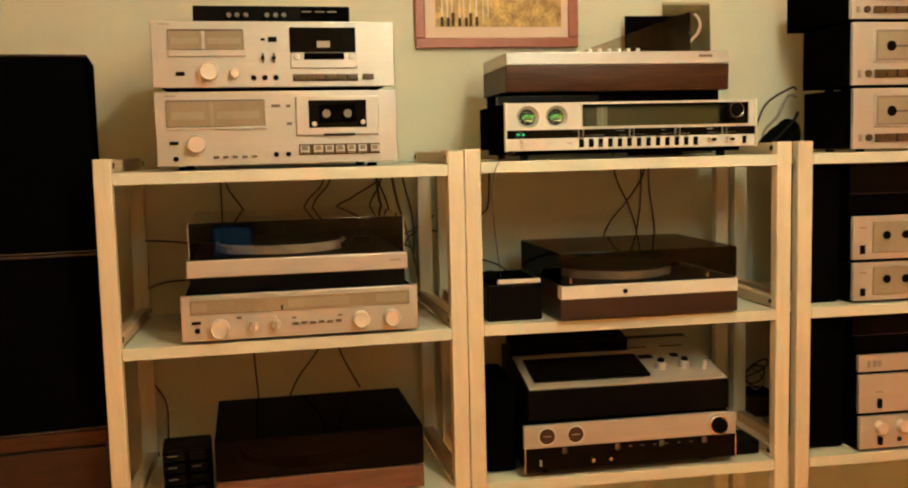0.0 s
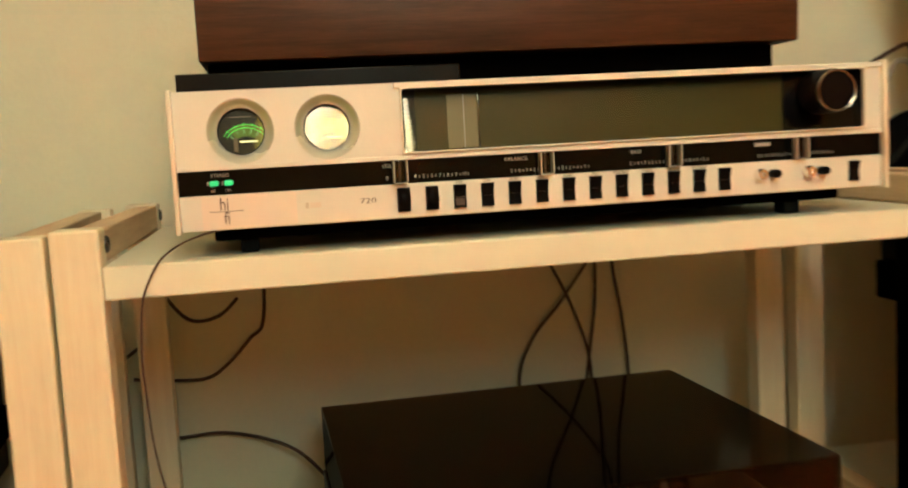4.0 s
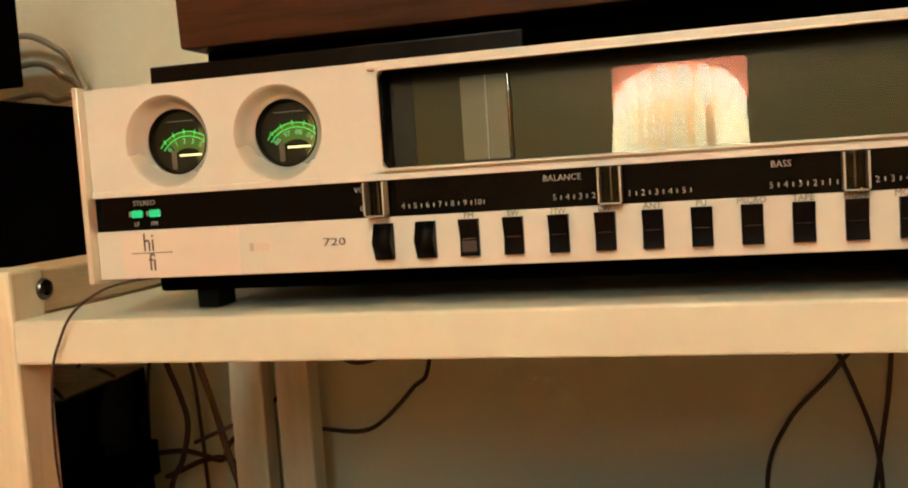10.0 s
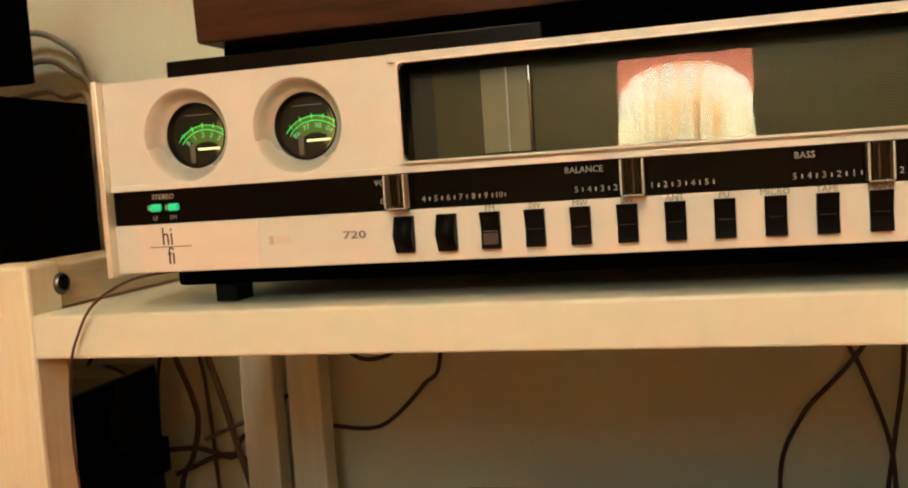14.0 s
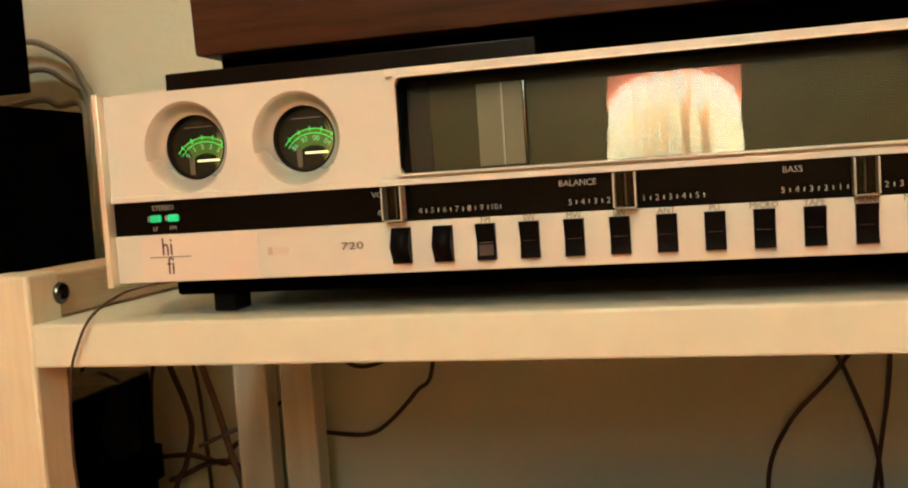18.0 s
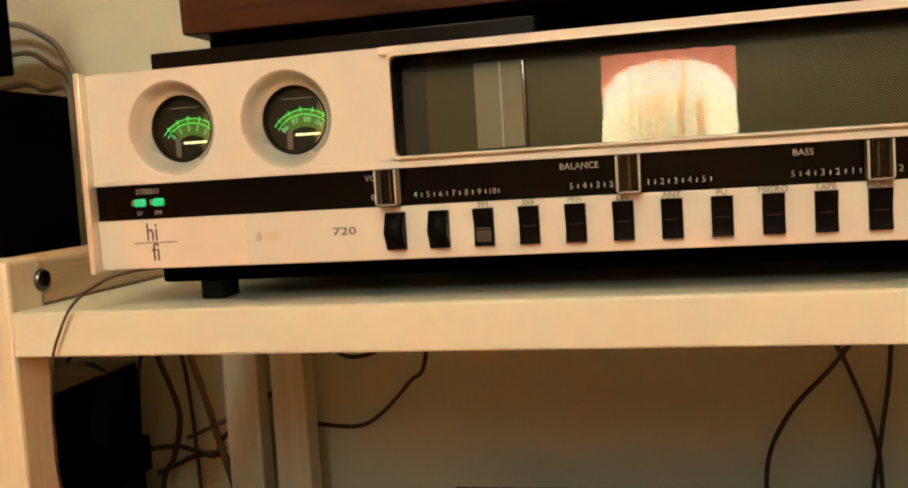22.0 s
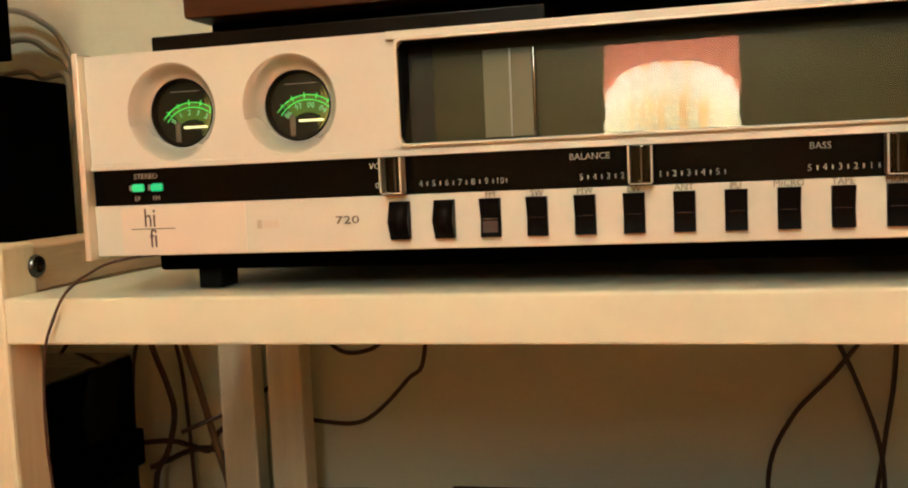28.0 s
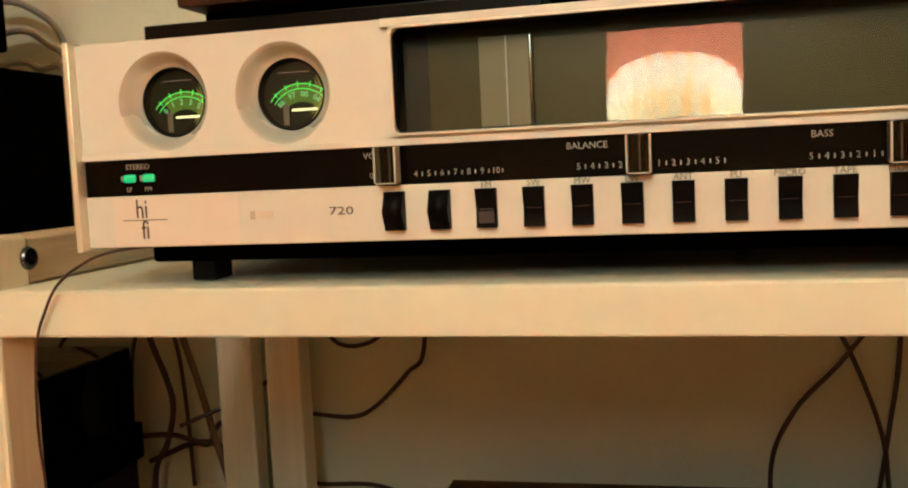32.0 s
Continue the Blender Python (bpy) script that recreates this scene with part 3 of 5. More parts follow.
        f = part("meter_face", lathe([(0.0186, 0.0172), (0.0186, 0.0162), (0.0005, 0.0158)], 48), M_DIAL, c)
        ax, az = 0.0034, -0.0150
        bm, rows = bmesh.new(), []
        for i in range(17):
            a = math.radians(44 + 84 * i / 16)
            rows.append([bm.verts.new((ax + d * math.cos(a), 0.0156, az + d * math.sin(a))) for d in (0.0115, 0.0206)])
        for a, b in zip(rows, rows[1:]):
            bm.faces.new((a[0], a[1], b[1], b[0]))
        part("backlight", bm, M_GREENGLOW, c, "dim green backlight")
        part("upper_line", box(-0.0085, 0.0085, 0.0150, 0.0154, 0.0112, 0.0116, 0), M_FAINT, c)
        for rad in (0.0205, 0.0180):
            bm = bmesh.new()
            rows = []
            for i in range(25):
                a = math.radians(34 + 110 * i / 24)
                rows.append([bm.verts.new((ax + (rad + d) * math.cos(a), 0.0152, az + (rad + d) * math.sin(a))) for d in (-0.00024, 0.00024)])
            for a, b in zip(rows, rows[1:]):
                bm.faces.new((a[0], a[1], b[1], b[0]))
            part("scale_arc", bm, M_GREEN, c)
        for i in range(5):
            a = math.radians(56 + 76 * i / 4)
            long = 0.0030
            tick = box(-0.0002, 0.0002, 0.0150, 0.0153, 0.0190, 0.0190 + long)
            bmesh.ops.rotate(tick, verts=tick.verts[:], cent=(0, 0, 0), matrix=Matrix.Rotation(a - math.pi / 2, 3, "Y").inverted())
            bmesh.ops.translate(tick, verts=tick.verts[:], vec=(ax, 0, az))
            part("tick", tick, M_GREEN, c)
        words = marks.split()
        for i, wd in enumerate(words):
            a = math.radians(134 - 78 * i / (len(words) - 1))
            lettering(wd, 0.0042, ax + 0.0152 * math.cos(a), az + 0.0152 * math.sin(a), c, M_DIGIT, 0.0148, turn=math.degrees(a) - 90)
        part("lit_slot", box(-0.0014, 0.0122, 0.0142, 0.0147, -0.0082, -0.0070, 0.0003), M_SLOT, c, "glowing yellow slot")
        part("needle", box(-0.0062, -0.0030, 0.0140, 0.0145, -0.0150, -0.0046, 0.0003), M_WINDOW, c, "pale needle base")
        # Nested crescents paint the meter lamp's fading spill as emission.
        for r0, r1, span, material in ((0.0166, 0.0178, 56, M_GLOW), (0.0152, 0.0166, 52, M_GLOW2), (0.0136, 0.0152, 48, M_GLOW3), (0.0112, 0.0136, 44, M_GLOW4)):
            bm, rows = bmesh.new(), []
            for i in range(17):
                q, a = 1 - ((i - 8) / 8) ** 2, math.radians(-8 + span * (i - 8) / 8)
                rows.append([bm.verts.new((d * math.cos(a), 0.0154, d * math.sin(a))) for d in (r1 - (r1 - r0) * (0.05 + 0.95 * q), r1)])
            for a, b in zip(rows, rows[1:]):
                bm.faces.new((a[0], a[1], b[1], b[0]))
            part("glow", bm, material, c, "yellow lamp glow at the meter edge")
        lens = bmesh.new()
        lens.faces.new([lens.verts.new((0.0172 * math.cos(2 * math.pi * i / 48), 0.0086 + 0.0172 * math.sin(2 * math.pi * i / 48) * math.tan(radians(GLASS_TILT)), 0.0172 * math.sin(2 * math.pi * i / 48))) for i in range(48)])
        dome = part("meter_glass", lens, M_LENS, c, "clear tilted meter glass")
        dome.visible_shadow = False
    # stereo lamps
    for x in (0.0290, 0.0400):
        part("signal_lamp", box(x - 0.0026, x + 0.0042, 0.0002, 0.0014, 0.0547, 0.0588, 0.0012, 3), M_LED, r, "glowing green stereo lamp")
        part("lamp_edge", box(x - 0.0044, x - 0.0034, 0.0008, 0.0014, 0.0553, 0.0582, 0), M_GPRINT, r)
    lettering("STEREO", 0.0040, 0.0345, 0.0625, r, M_GPRINT, 0.001)
    lettering("LF", 0.0034, 0.0290, 0.0510, r, M_GPRINT, 0.001)
    lettering("FM", 0.0034, 0.0400, 0.0510, r, M_GPRINT, 0.001)
    # badge
    for word, x, z in (("hi", 0.0362, 0.0405), ("fi", 0.0378, 0.0298)):
        badge = lettering(word, 0.0140, x, z, r, M_BADGE)
        badge.matrix_basis = badge.matrix_basis @ Matrix.Diagonal((0.72, 1, 1, 1))
    bar(0.0250, 0.0505, 0.0352, 0.0006, r, M_LABEL)
    bar(0.0970, 0.0995, 0.0358, 0.0044, r, M_FAINT)
    bar(0.1004, 0.1090, 0.0358, 0.0040, r, M_WORN)
    number = lettering("720", 0.0056, 0.1455, 0.0364, r, M_DPRINT)
    number.matrix_basis = number.matrix_basis @ Matrix.Diagonal((1.55, 1, 1, 1))
    part("tape_patch", box(0.0195, 0.0905, -0.0004, 0.0003, 0.0216, 0.0470, 0), M_PATCH, r, "faint pasted cover strip")
    # sliders and their scales
    for x, word, side, digits in ((0.1703, "VOL", -0.0085, ((0.0135, 0.0065, "4 5 6 7 8 9 10"),)), (0.2879, "BALANCE", -0.0225, ((-0.0265, 0.0063, "5 4 3 2"), (0.0095, 0.0063, "1 2 3 4 5"))),
                                  (0.3960, "BASS", -0.0300, ((-0.0345, 0.0063, "5 4 3 2 1"), (0.0105, 0.0063, "2 3 4 5"))), (0.5085, "", -0.030, ((-0.0345, 0.0063, "5 4 3 2 1"), (0.0105, 0.0063, "2 3 4 5")))):
        s = part("slider", box(x - 0.0046, x + 0.0066, -0.0080, -0.0010, 0.0490, 0.0662, 0.0008), M_CLEAR, r, "clear plastic slider cap")
        for e in (x - 0.0046, x + 0.0056):
            part("slider_edge", box(e, e + 0.0010, -0.0086, -0.0008, 0.0492, 0.0660, 0.0003), M_EDGE, s)
        part("slider_line", box(x + 0.0007, x + 0.0014, -0.0010, -0.0004, 0.0500, 0.0655, 0), M_DPRINT, s)
        part("slider_foot", box(x - 0.0040, x + 0.0060, -0.0078, 0.0, 0.0485, 0.0491, 0.0002), M_EDGE, s)
        if word:
            lettering(word, 0.0043, x + side, 0.0622, r, M_PRINT, 0.0010)
        else:
            bar(x + side - 0.008, x + side + 0.006, 0.0622, 0.0032, r, M_PRINT, 0.0008)
        for start, step, text in digits:
            for i, d in enumerate(text.split()):
                lettering(d, 0.0042, x + start + step * i, 0.0527, r, M_PRINT, 0.0010)
                part("mark", box(x + start + step * (i + 0.5) - 0.0003, x + start + step * (i + 0.5) + 0.0003, 0.0006, 0.0012, 0.0517, 0.0537, 0), M_PRINT, r)
    lettering("0", 0.0042, 0.1615, 0.0527, r, M_PRINT, 0.0010)
    # rocker switches
    names = ("", "", "FM", "SW", "MW", "LW", "ANT", "PU", "MICRO", "TAPE", "MONI", "MONO", "")
    xs = [0.1733 + 0.0224 * i for i in range(13)] + [0.5600]
    for i, x in enumerate(xs):
        high = 0.0185 if i < 13 else 0.0170
        bm = bmesh.new()
        w2 = 0.0049 if i < 13 else 0.0045
        prof = [(0.0, -high / 2), (-0.0028, -high / 2), (-0.0016, -0.0005), (-0.0044, high / 2), (0.0, high / 2)]
        if i < 2:
            prof = [(0.0, -high / 2), (-0.0030, -high / 2), (-0.0074, -0.0005), (-0.0030, high / 2), (0.0, high / 2)]
        ends = [[bm.verts.new((x + sx * w2, y, 0.0355 + z)) for y, z in prof] for sx in (-1, 1)]
        for j in range(5):
            q = (j + 1) % 5
            bm.faces.new((ends[0][j], ends[0][q], ends[1][q], ends[1][j]))
        bm.faces.new(ends[0][::-1])
        bm.faces.new(ends[1])
        bmesh.ops.recalc_face_normals(bm, faces=bm.faces[:])
        sw = part("rocker_switch", bm, M_BLACK, r, "black rocker switch")
        if i > 1:
            # Thin bar paints the faint glint along the rocker's pivot.
            part("pivot_glint", box(x - w2 * 0.7, x + w2 * 0.7, -0.0024, -0.0012, 0.0349, 0.0351, 0), M_UNLIT if i != 2 else M_LABEL, sw)
        if i == 2:
            # Grey plate paints the sheen on the pressed third rocker.
            part("painted_sheen", box(x - w2 * 0.75, x + w2 * 0.75, -0.0028, -0.0022, 0.0285, 0.0340, 0), M_DIMTRIM, sw, "greyish plate with the rocker's sheen painted in")
        if i < 13 and names[i]:
            lettering(names[i], 0.0042, x, 0.0464, r, M_LABEL)
    # sockets
    for x in (0.4795, 0.5235):
        s = part("socket", lathe([(0.0050, 0), (0.0050, -0.006), (0.0040, -0.0085), (0.0018, -0.0085), (0.0016, -0.004)], 24), M_CHROME, r, "chrome toggle", (x - 0.006, 0, 0.0375))
        part("toggle", lathe([(0.0035, 0.0), (0.0035, -0.010), (0.0025, -0.012)], 18), M_BLACK, r, "", (x + 0.006, 0, 0.0375))
    return r


GLASS_TILT = 14.0
RX = pose(0.089, 0.0015, 1.2205, 0, 0, -0.5)
receiver(RX)


# ---------------------------------------------------------------- turntables and decks
def slab_lid(w, d, h, t=0.003):
    """Open-bottomed acrylic cover."""
    return [("lid_top", box(0, w, 0, d, h - t, h, 0.0012)), ("lid_front", box(0, w, 0, t, 0, h - t - 0.0002, 0.0006)), ("lid_back", box(0, w, d - t, d, 0, h - t - 0.0002, 0.0006)),
            ("lid_side", box(0, t, t + 0.0002, d - t - 0.0002, 0, h - t - 0.0002, 0.0006)), ("lid_side", box(w - t, w, t + 0.0002, d - t - 0.0002, 0, h - t - 0.0002, 0.0006))]


def tonearm(p, x, y, z, length, yaw):
    a = part("tonearm", tube([(x, y, z + 0.02), (x, y - 0.02, z + 0.024), (x + length * 0.5 * math.sin(yaw), y - length * 0.5 * math.cos(yaw), z + 0.024), (x + length * math.sin(yaw), y - length * math.cos(yaw), z + 0.018)], 0.0035), M_CHROME, p, "bright metal tonearm")
    part("pivot", lathe([(0.020, 0), (0.020, 0.010), (0.012, 0.014), (0.012, 0.032), (0.008, 0.036)], 28, "z"), M_BLACK, a, "", (x, y, z))
    part("counterweight", lathe([(0.013, 0.010), (0.015, 0.014), (0.015, 0.034), (0.012, 0.038)], 24, "y"), M_CHROME, a, "", (x, y, z + 0.024))
    part("headshell", box(x + length * math.sin(yaw) - 0.008, x + length * math.sin(yaw) + 0.008, y - length * math.cos(yaw) - 0.022, y - length * math.cos(yaw), z + 0.010, z + 0.020, 0.001), M_BLACK, a)


def platter(p, x, y, z, r=0.148, rim=None):
    q = part("platter", lathe([(r * 0.97, 0), (r, 0.002), (r, 0.017), (r * 0.985, 0.020), (r * 0.9, 0.0205)], 72, "z"), rim or M_ALU, p, "bright metal platter", (x, y, z))
    part("platter_mat", lathe([(r * 0.95, 0.0207), (r * 0.95, 0.0245), (0.02, 0.0245)], 64, "z"), M_RUBBER, q)
    part("spindle", lathe([(0.0035, 0.024), (0.0035, 0.036), (0.002, 0.038)], 12, "z"), M_CHROME, q)


def cassette_deck_a(m):
    """Lower silver deck: one knob, seven keys, cassette behind a dark window."""
    W, H = 0.502, 0.155
    d = thing("cassette_deck", m, "silver cassette deck with a dark cassette window and seven keys", "cassette deck", "silver decks")
    part("case", box(0.010, W - 0.010, 0.012, 0.36, 0.004, H - 0.003, 0.002), M_CASE, d, "black case")
    part("front_panel", box(0, W, 0, 0.012, 0.002, H, 0.002), M_ALU, d, "brushed silver front panel")
    feet(d, (0.05, W - 0.05), (0.05, 0.28), 0.008)
    fx = lambda px: (px - 105) / 985 * W
    fz = lambda py: (660 - py) / 300 * H
    p = part("meter_window", box(fx(152), fx(540), -0.0022, 0.002, fz(500), fz(398), 0.0015), M_WINDOW, d, "amber-tinted level meter window")
    part("meter_edge", box(fx(150), fx(542), -0.0030, 0.001, fz(398), fz(393), 0.0004), M_DPRINT, p)
    for a, b in ((148, 154), (536, 544)):
        part("meter_edge", box(fx(a), fx(b), -0.0030, 0.001, fz(500), fz(398), 0.0004), M_LABEL, p)
    part("meter_sill", box(fx(148), fx(546), -0.0045, -0.0002, fz(512), fz(503), 0.001), M_ALU, p)
    part("meter_divider", box(fx(322), fx(334), -0.003, -0.0022, fz(498), fz(402), 0.0003), M_STRIP, p)
    for a, b in ((170, 300), (350, 520)):
        part("meter_scale", box(fx(a), fx(b), -0.0027, -0.0022, fz(470), fz(440), 0), M_STRIP, p)
    knob("level_knob", fx(265), fz(568), 0.0185, 0.022, d, M_KNOB, "large turned silver knob")
    part("power_button", box(fx(158), fx(192), -0.004, 0.001, fz(570), fz(557), 0.0008), M_BLACK, d)
    for px, py in ((180, 627), (582, 617), (632, 617)):
        part("jack", lathe([(0.0055, 0), (0.0055, -0.002), (0.0046, -0.0026), (0.001, -0.0024)], 20), M_BLACK, d, "", (fx(px), 0, fz(py)))
    for px in (340, 378, 415, 455, 493):
        part("push_switch", box(fx(px - 11), fx(px + 11), -0.005, 0.001, fz(628), fz(618), 0.0006), M_DPRINT, d)
    for px, py, w in ((587, 420, 18), (638, 421, 9), (640, 493, 11)):
        part("indicator", box(fx(px - w), fx(px + w), -0.001, 0.001, fz(py + 6), fz(py - 6), 0.0003), M_DPRINT, d)
    c = part("cassette_door", box(fx(668), fx(1012), -0.006, 0.002, fz(542), fz(384), 0.002), M_ALU, d, "framed cassette door")
    part("door_window", box(fx(720), fx(960), -0.0072, -0.0055, fz(512), fz(400), 0.001), M_GLOSSBLACK, c)
    part("cassette", box(fx(765), fx(915), -0.0078, -0.0070, fz(490), fz(420), 0.001), M_CASE, c, "cassette behind the window")
    for px in (793, 882):
        part("hub", lathe([(0.0085, -0.0082), (0.0085, -0.0088), (0.006, -0.0088), (0.006, -0.0082)], 24), M_GPRINT, c, "", (fx(px), 0, fz(455)))
    for px, py in ((742, 497), (945, 491)):
        part("door_screw", lathe([(0.0055, -0.007), (0.005, -0.010), (0.002, -0.0104)], 20), M_CREAM, c, "", (fx(px), 0, fz(py)))
    part("door_slot", box(fx(780), fx(910), -0.0064, -0.0058, fz(545), fz(536), 0), M_BLACK, c)
    part("key_tray", box(fx(676), fx(1014), -0.002, 0.001, fz(622), fz(578), 0.0006), M_BRONZE, d)
    for px0, px1 in ((680, 718), (736, 774), (784, 818), (828, 864), (876, 910), (922, 957), (974, 1010)):
        k = part("key", box(fx(px0), fx(px1), -0.009, -0.0005, fz(618), fz(584), 0.0012), M_ALU, d, "silver piano key")
        part("key_mark", box(fx(px0 + 6), fx(px1 - 6), -0.0094, -0.0088, fz(604), fz(586), 0), M_LABEL, k)
        part("key_base", box(fx(px0 + 2), fx(px1 - 2), -0.0094, -0.0088, fz(616), fz(611), 0), M_BRONZE, k)
    bar(fx(145), fx(188), fz(377), 0.0035, d)
    return d


def cassette_deck_b(m):
    """Upper silver deck: two knobs, three jacks, open cassette bay."""
    W, H = 0.502, 0.137
    d = thing("cassette_deck", m, "silver cassette deck with twin meters and a black cassette bay", "cassette deck", "silver decks")
    part("case", box(0.012, W - 0.012, 0.012, 0.284, 0.004, H - 0.003, 0.002), M_CASE, d, "black case")
    part("front_panel", box(0, W, 0, 0.012, 0.001, H, 0.002), M_ALU, d, "brushed silver front panel")
    feet(d, (0.06, W - 0.06), (0.05, 0.26), 0.007)
    fx = lambda px: (px - 85) / 990 * W
    fz = lambda py: (345 - py) / 280 * H
    p = part("meter_window", box(fx(155), fx(450), -0.0022, 0.002, fz(184), fz(104), 0.0015), M_WINDOW, d, "amber-tinted level meter window")
    part("meter_edge", box(fx(153), fx(452), -0.0030, 0.001, fz(104), fz(99), 0.0004), M_DPRINT, p)
    for a, b in ((151, 157), (446, 453)):
        part("meter_edge", box(fx(a), fx(b), -0.0030, 0.001, fz(184), fz(104), 0.0004), M_LABEL, p)
    part("meter_sill", box(fx(150), fx(458), -0.005, -0.0002, fz(212), fz(188), 0.001), M_ALU, p)
    part("meter_divider", box(fx(284), fx(298), -0.003, -0.0022, fz(182), fz(106), 0.0003), M_ALU, p)
    for a, b in ((165, 275), (308, 440)):
        part("meter_scale", box(fx(a), fx(b), -0.0027, -0.0022, fz(160), fz(135), 0), M_STRIP, p)
    knob("level_knob", fx(310), fz(275), 0.0195, 0.022, d, M_KNOB, "large turned silver knob")
    knob("output_knob", fx(413), fz(284), 0.0100, 0.016, d, M_KNOB)
    part("power_button", box(fx(178), fx(212), -0.004, 0.001, fz(292), fz(276), 0.0008), M_BLACK, d)
    for px in (487, 532, 577):
        part("jack", lathe([(0.0058, 0), (0.0058, -0.002), (0.0046, -0.0026), (0.001, -0.0024)], 20), M_BLACK, d, "", (fx(px), 0, fz(303)))
    for px in (527, 572):
        s = part("lever_slot", box(fx(px - 5), fx(px + 5), -0.0008, 0.001, fz(240), fz(198), 0.0003), M_DPRINT, d)
        part("lever", box(fx(px - 7), fx(px + 7), -0.010, -0.0005, fz(226), fz(212), 0.0008), M_BLACK, s)
    for px, w, h in ((530, 9, 5), (568, 18, 11)):
        part("indicator", box(fx(px - w), fx(px + w), -0.001, 0.001, fz(141 + h), fz(141 - h), 0.0003), M_BLACK, d)
    c = part("cassette_bay", box(fx(638), fx(912), -0.003, 0.002, fz(196), fz(90), 0.0015), M_GLOSSBLACK, d, "black cassette window")
    part("cassette_label", box(fx(750), fx(804), -0.0036, -0.003, fz(176), fz(148), 0.0003), M_GPRINT, c)
    q = part("bay_frame", box(fx(640), fx(916), -0.005, 0.001, fz(264), fz(198), 0.0015), M_ALU, d)
    part("tape_edge", box(fx(695), fx(862), -0.0056, -0.0048, fz(228), fz(199), 0.0004), M_CASE, q)
    for px in (665, 890):
        part("latch_screw", lathe([(0.007, -0.005), (0.006, -0.008), (0.002, -0.0084)], 20), M_CREAM, q, "", (fx(px), 0, fz(214)))
    part("key_tray", box(fx(646), fx(918), -0.001, 0.001, fz(320), fz(288), 0.0004), M_DPRINT, d)
    for i in range(6):
        a = 650 + i * 44.5
        part("key", box(fx(a), fx(a + 41), -0.007, -0.0003, fz(312), fz(293), 0.0010), M_BRONZE, d, "bronze piano key")
    part("stop_key", box(fx(938), fx(984), -0.006, 0.001, fz(312), fz(290), 0.001), M_BRONZE, d)
    bar(fx(115), fx(160), fz(78), 0.0035, d)
    return d


cassette_deck_a(pose(-0.651, -0.016, 1.2250, 0, 0, 2.6))
cassette_deck_b(pose(-0.652, -0.014, 1.3872, 0, 0, 2.6))


def mixer_box(m):
    d = thing("mixer_box", m, "small black control box with round knobs on the top deck", "mixer")
    part("case", box(0, 0.33, 0, 0.20, 0.001, 0.038, 0.003), M_BLACK, d)
    for px in (407, 440, 475, 560, 595, 628):
        knob("knob", (px - 265) / 635 * 0.33, 0.018, 0.0050, 0.010, d, M_LABEL, "grey rotary knob")
    for px in (720, 775, 825):
        x = (px - 265) / 635 * 0.33
        part("slide_switch", box(x - 0.010, x + 0.010, -0.003, 0.001, 0.0245, 0.0272, 0.0006), M_LABEL, d)
    part("end_panel", box(0.224, 0.326, -0.0016, 0.001, 0.004, 0.034, 0.0006), M_CASE, d)
    return d


mixer_box(pose(-0.570, 0.035, 1.5245, 0, 0, 2.6))


def silver_receiver(m):
    W, H = 0.500, 0.098
    d = thing("silver_receiver", m, "silver stereo receiver with a wide tuning dial and round knobs", "receiver")
    part("case", box(0.008, W - 0.008, 0.014, 0.30, 0.004, H - 0.002, 0.002), M_CASE, d, "black case")
    part("front_panel", box(0, W, 0, 0.014, 0.001, H, 0.0025), M_ALU, d, "brushed silver front panel")
    fx = lambda px: (px - 230) / 656 * W
    p = part("dial_window", box(fx(255), fx(862), -0.0025, 0.002, 0.058, 0.088, 0.001), M_WINDOW, d, "pale amber tuning dial")
    for a, b in ((258, 300), (520, 690), (765, 855)):
        part("dial_scale", box(fx(a), fx(b), -0.0030, -0.0025, 0.064, 0.082, 0), M_STRIP, p)
    part("dial_pointer", box(fx(500), fx(505), -0.0034, -0.0026, 0.0585, 0.070, 0), M_BLACK, p)
    bar(fx(256), fx(280), 0.0925, 0.0025, d)
    part("power_button", box(fx(258), fx(282), -0.004, 0.001, 0.038, 0.0435, 0.0006), M_BLACK, d)
    part("jack", lathe([(0.0058, 0), (0.0058, -0.002), (0.0046, -0.0026), (0.001, -0.0024)], 20), M_BLACK, d, "", (fx(272), 0, 0.024))
    for px, r, z in ((332, 0.0195, 0.027), (424, 0.0095, 0.029), (484, 0.0095, 0.030), (722, 0.0175, 0.030), (810, 0.0175, 0.030)):
        k = knob("volume_knob" if r > 0.015 else "tone_knob", fx(px), z, r, 0.020, d, M_KNOB, "turned silver knob")
        if r < 0.015:
            part("grip", box(-0.003, 0.003, -0.024, -0.018, -0.008, 0.020, 0.001), M_ALU, k)
    part("mode_button", box(fx(378), fx(392), -0.003, 0.001, 0.045, 0.050, 0.0005), M_DPRINT, d)
    for i in range(6):
        a = fx(530 + i * 24)
        part("push_button", box(a, a + 0.013, -0.004, 0.001, 0.026 + 0.001 * (i % 2), 0.031 + 0.001 * (i % 2), 0.0005), M_DPRINT, d)
    for px in (535, 663):
        part("lamp", box(fx(px - 6), fx(px + 6), -0.001, 0.001, 0.039, 0.043, 0.0003), M_DPRINT, d)
    feet(d, (0.05, W - 0.05), (0.05, 0.26), 0.006)
    return d


SH1 = 0.853
silver_receiver(pose(-0.617, -0.038, SH1 + 0.0062, 0, 0, 2.6))


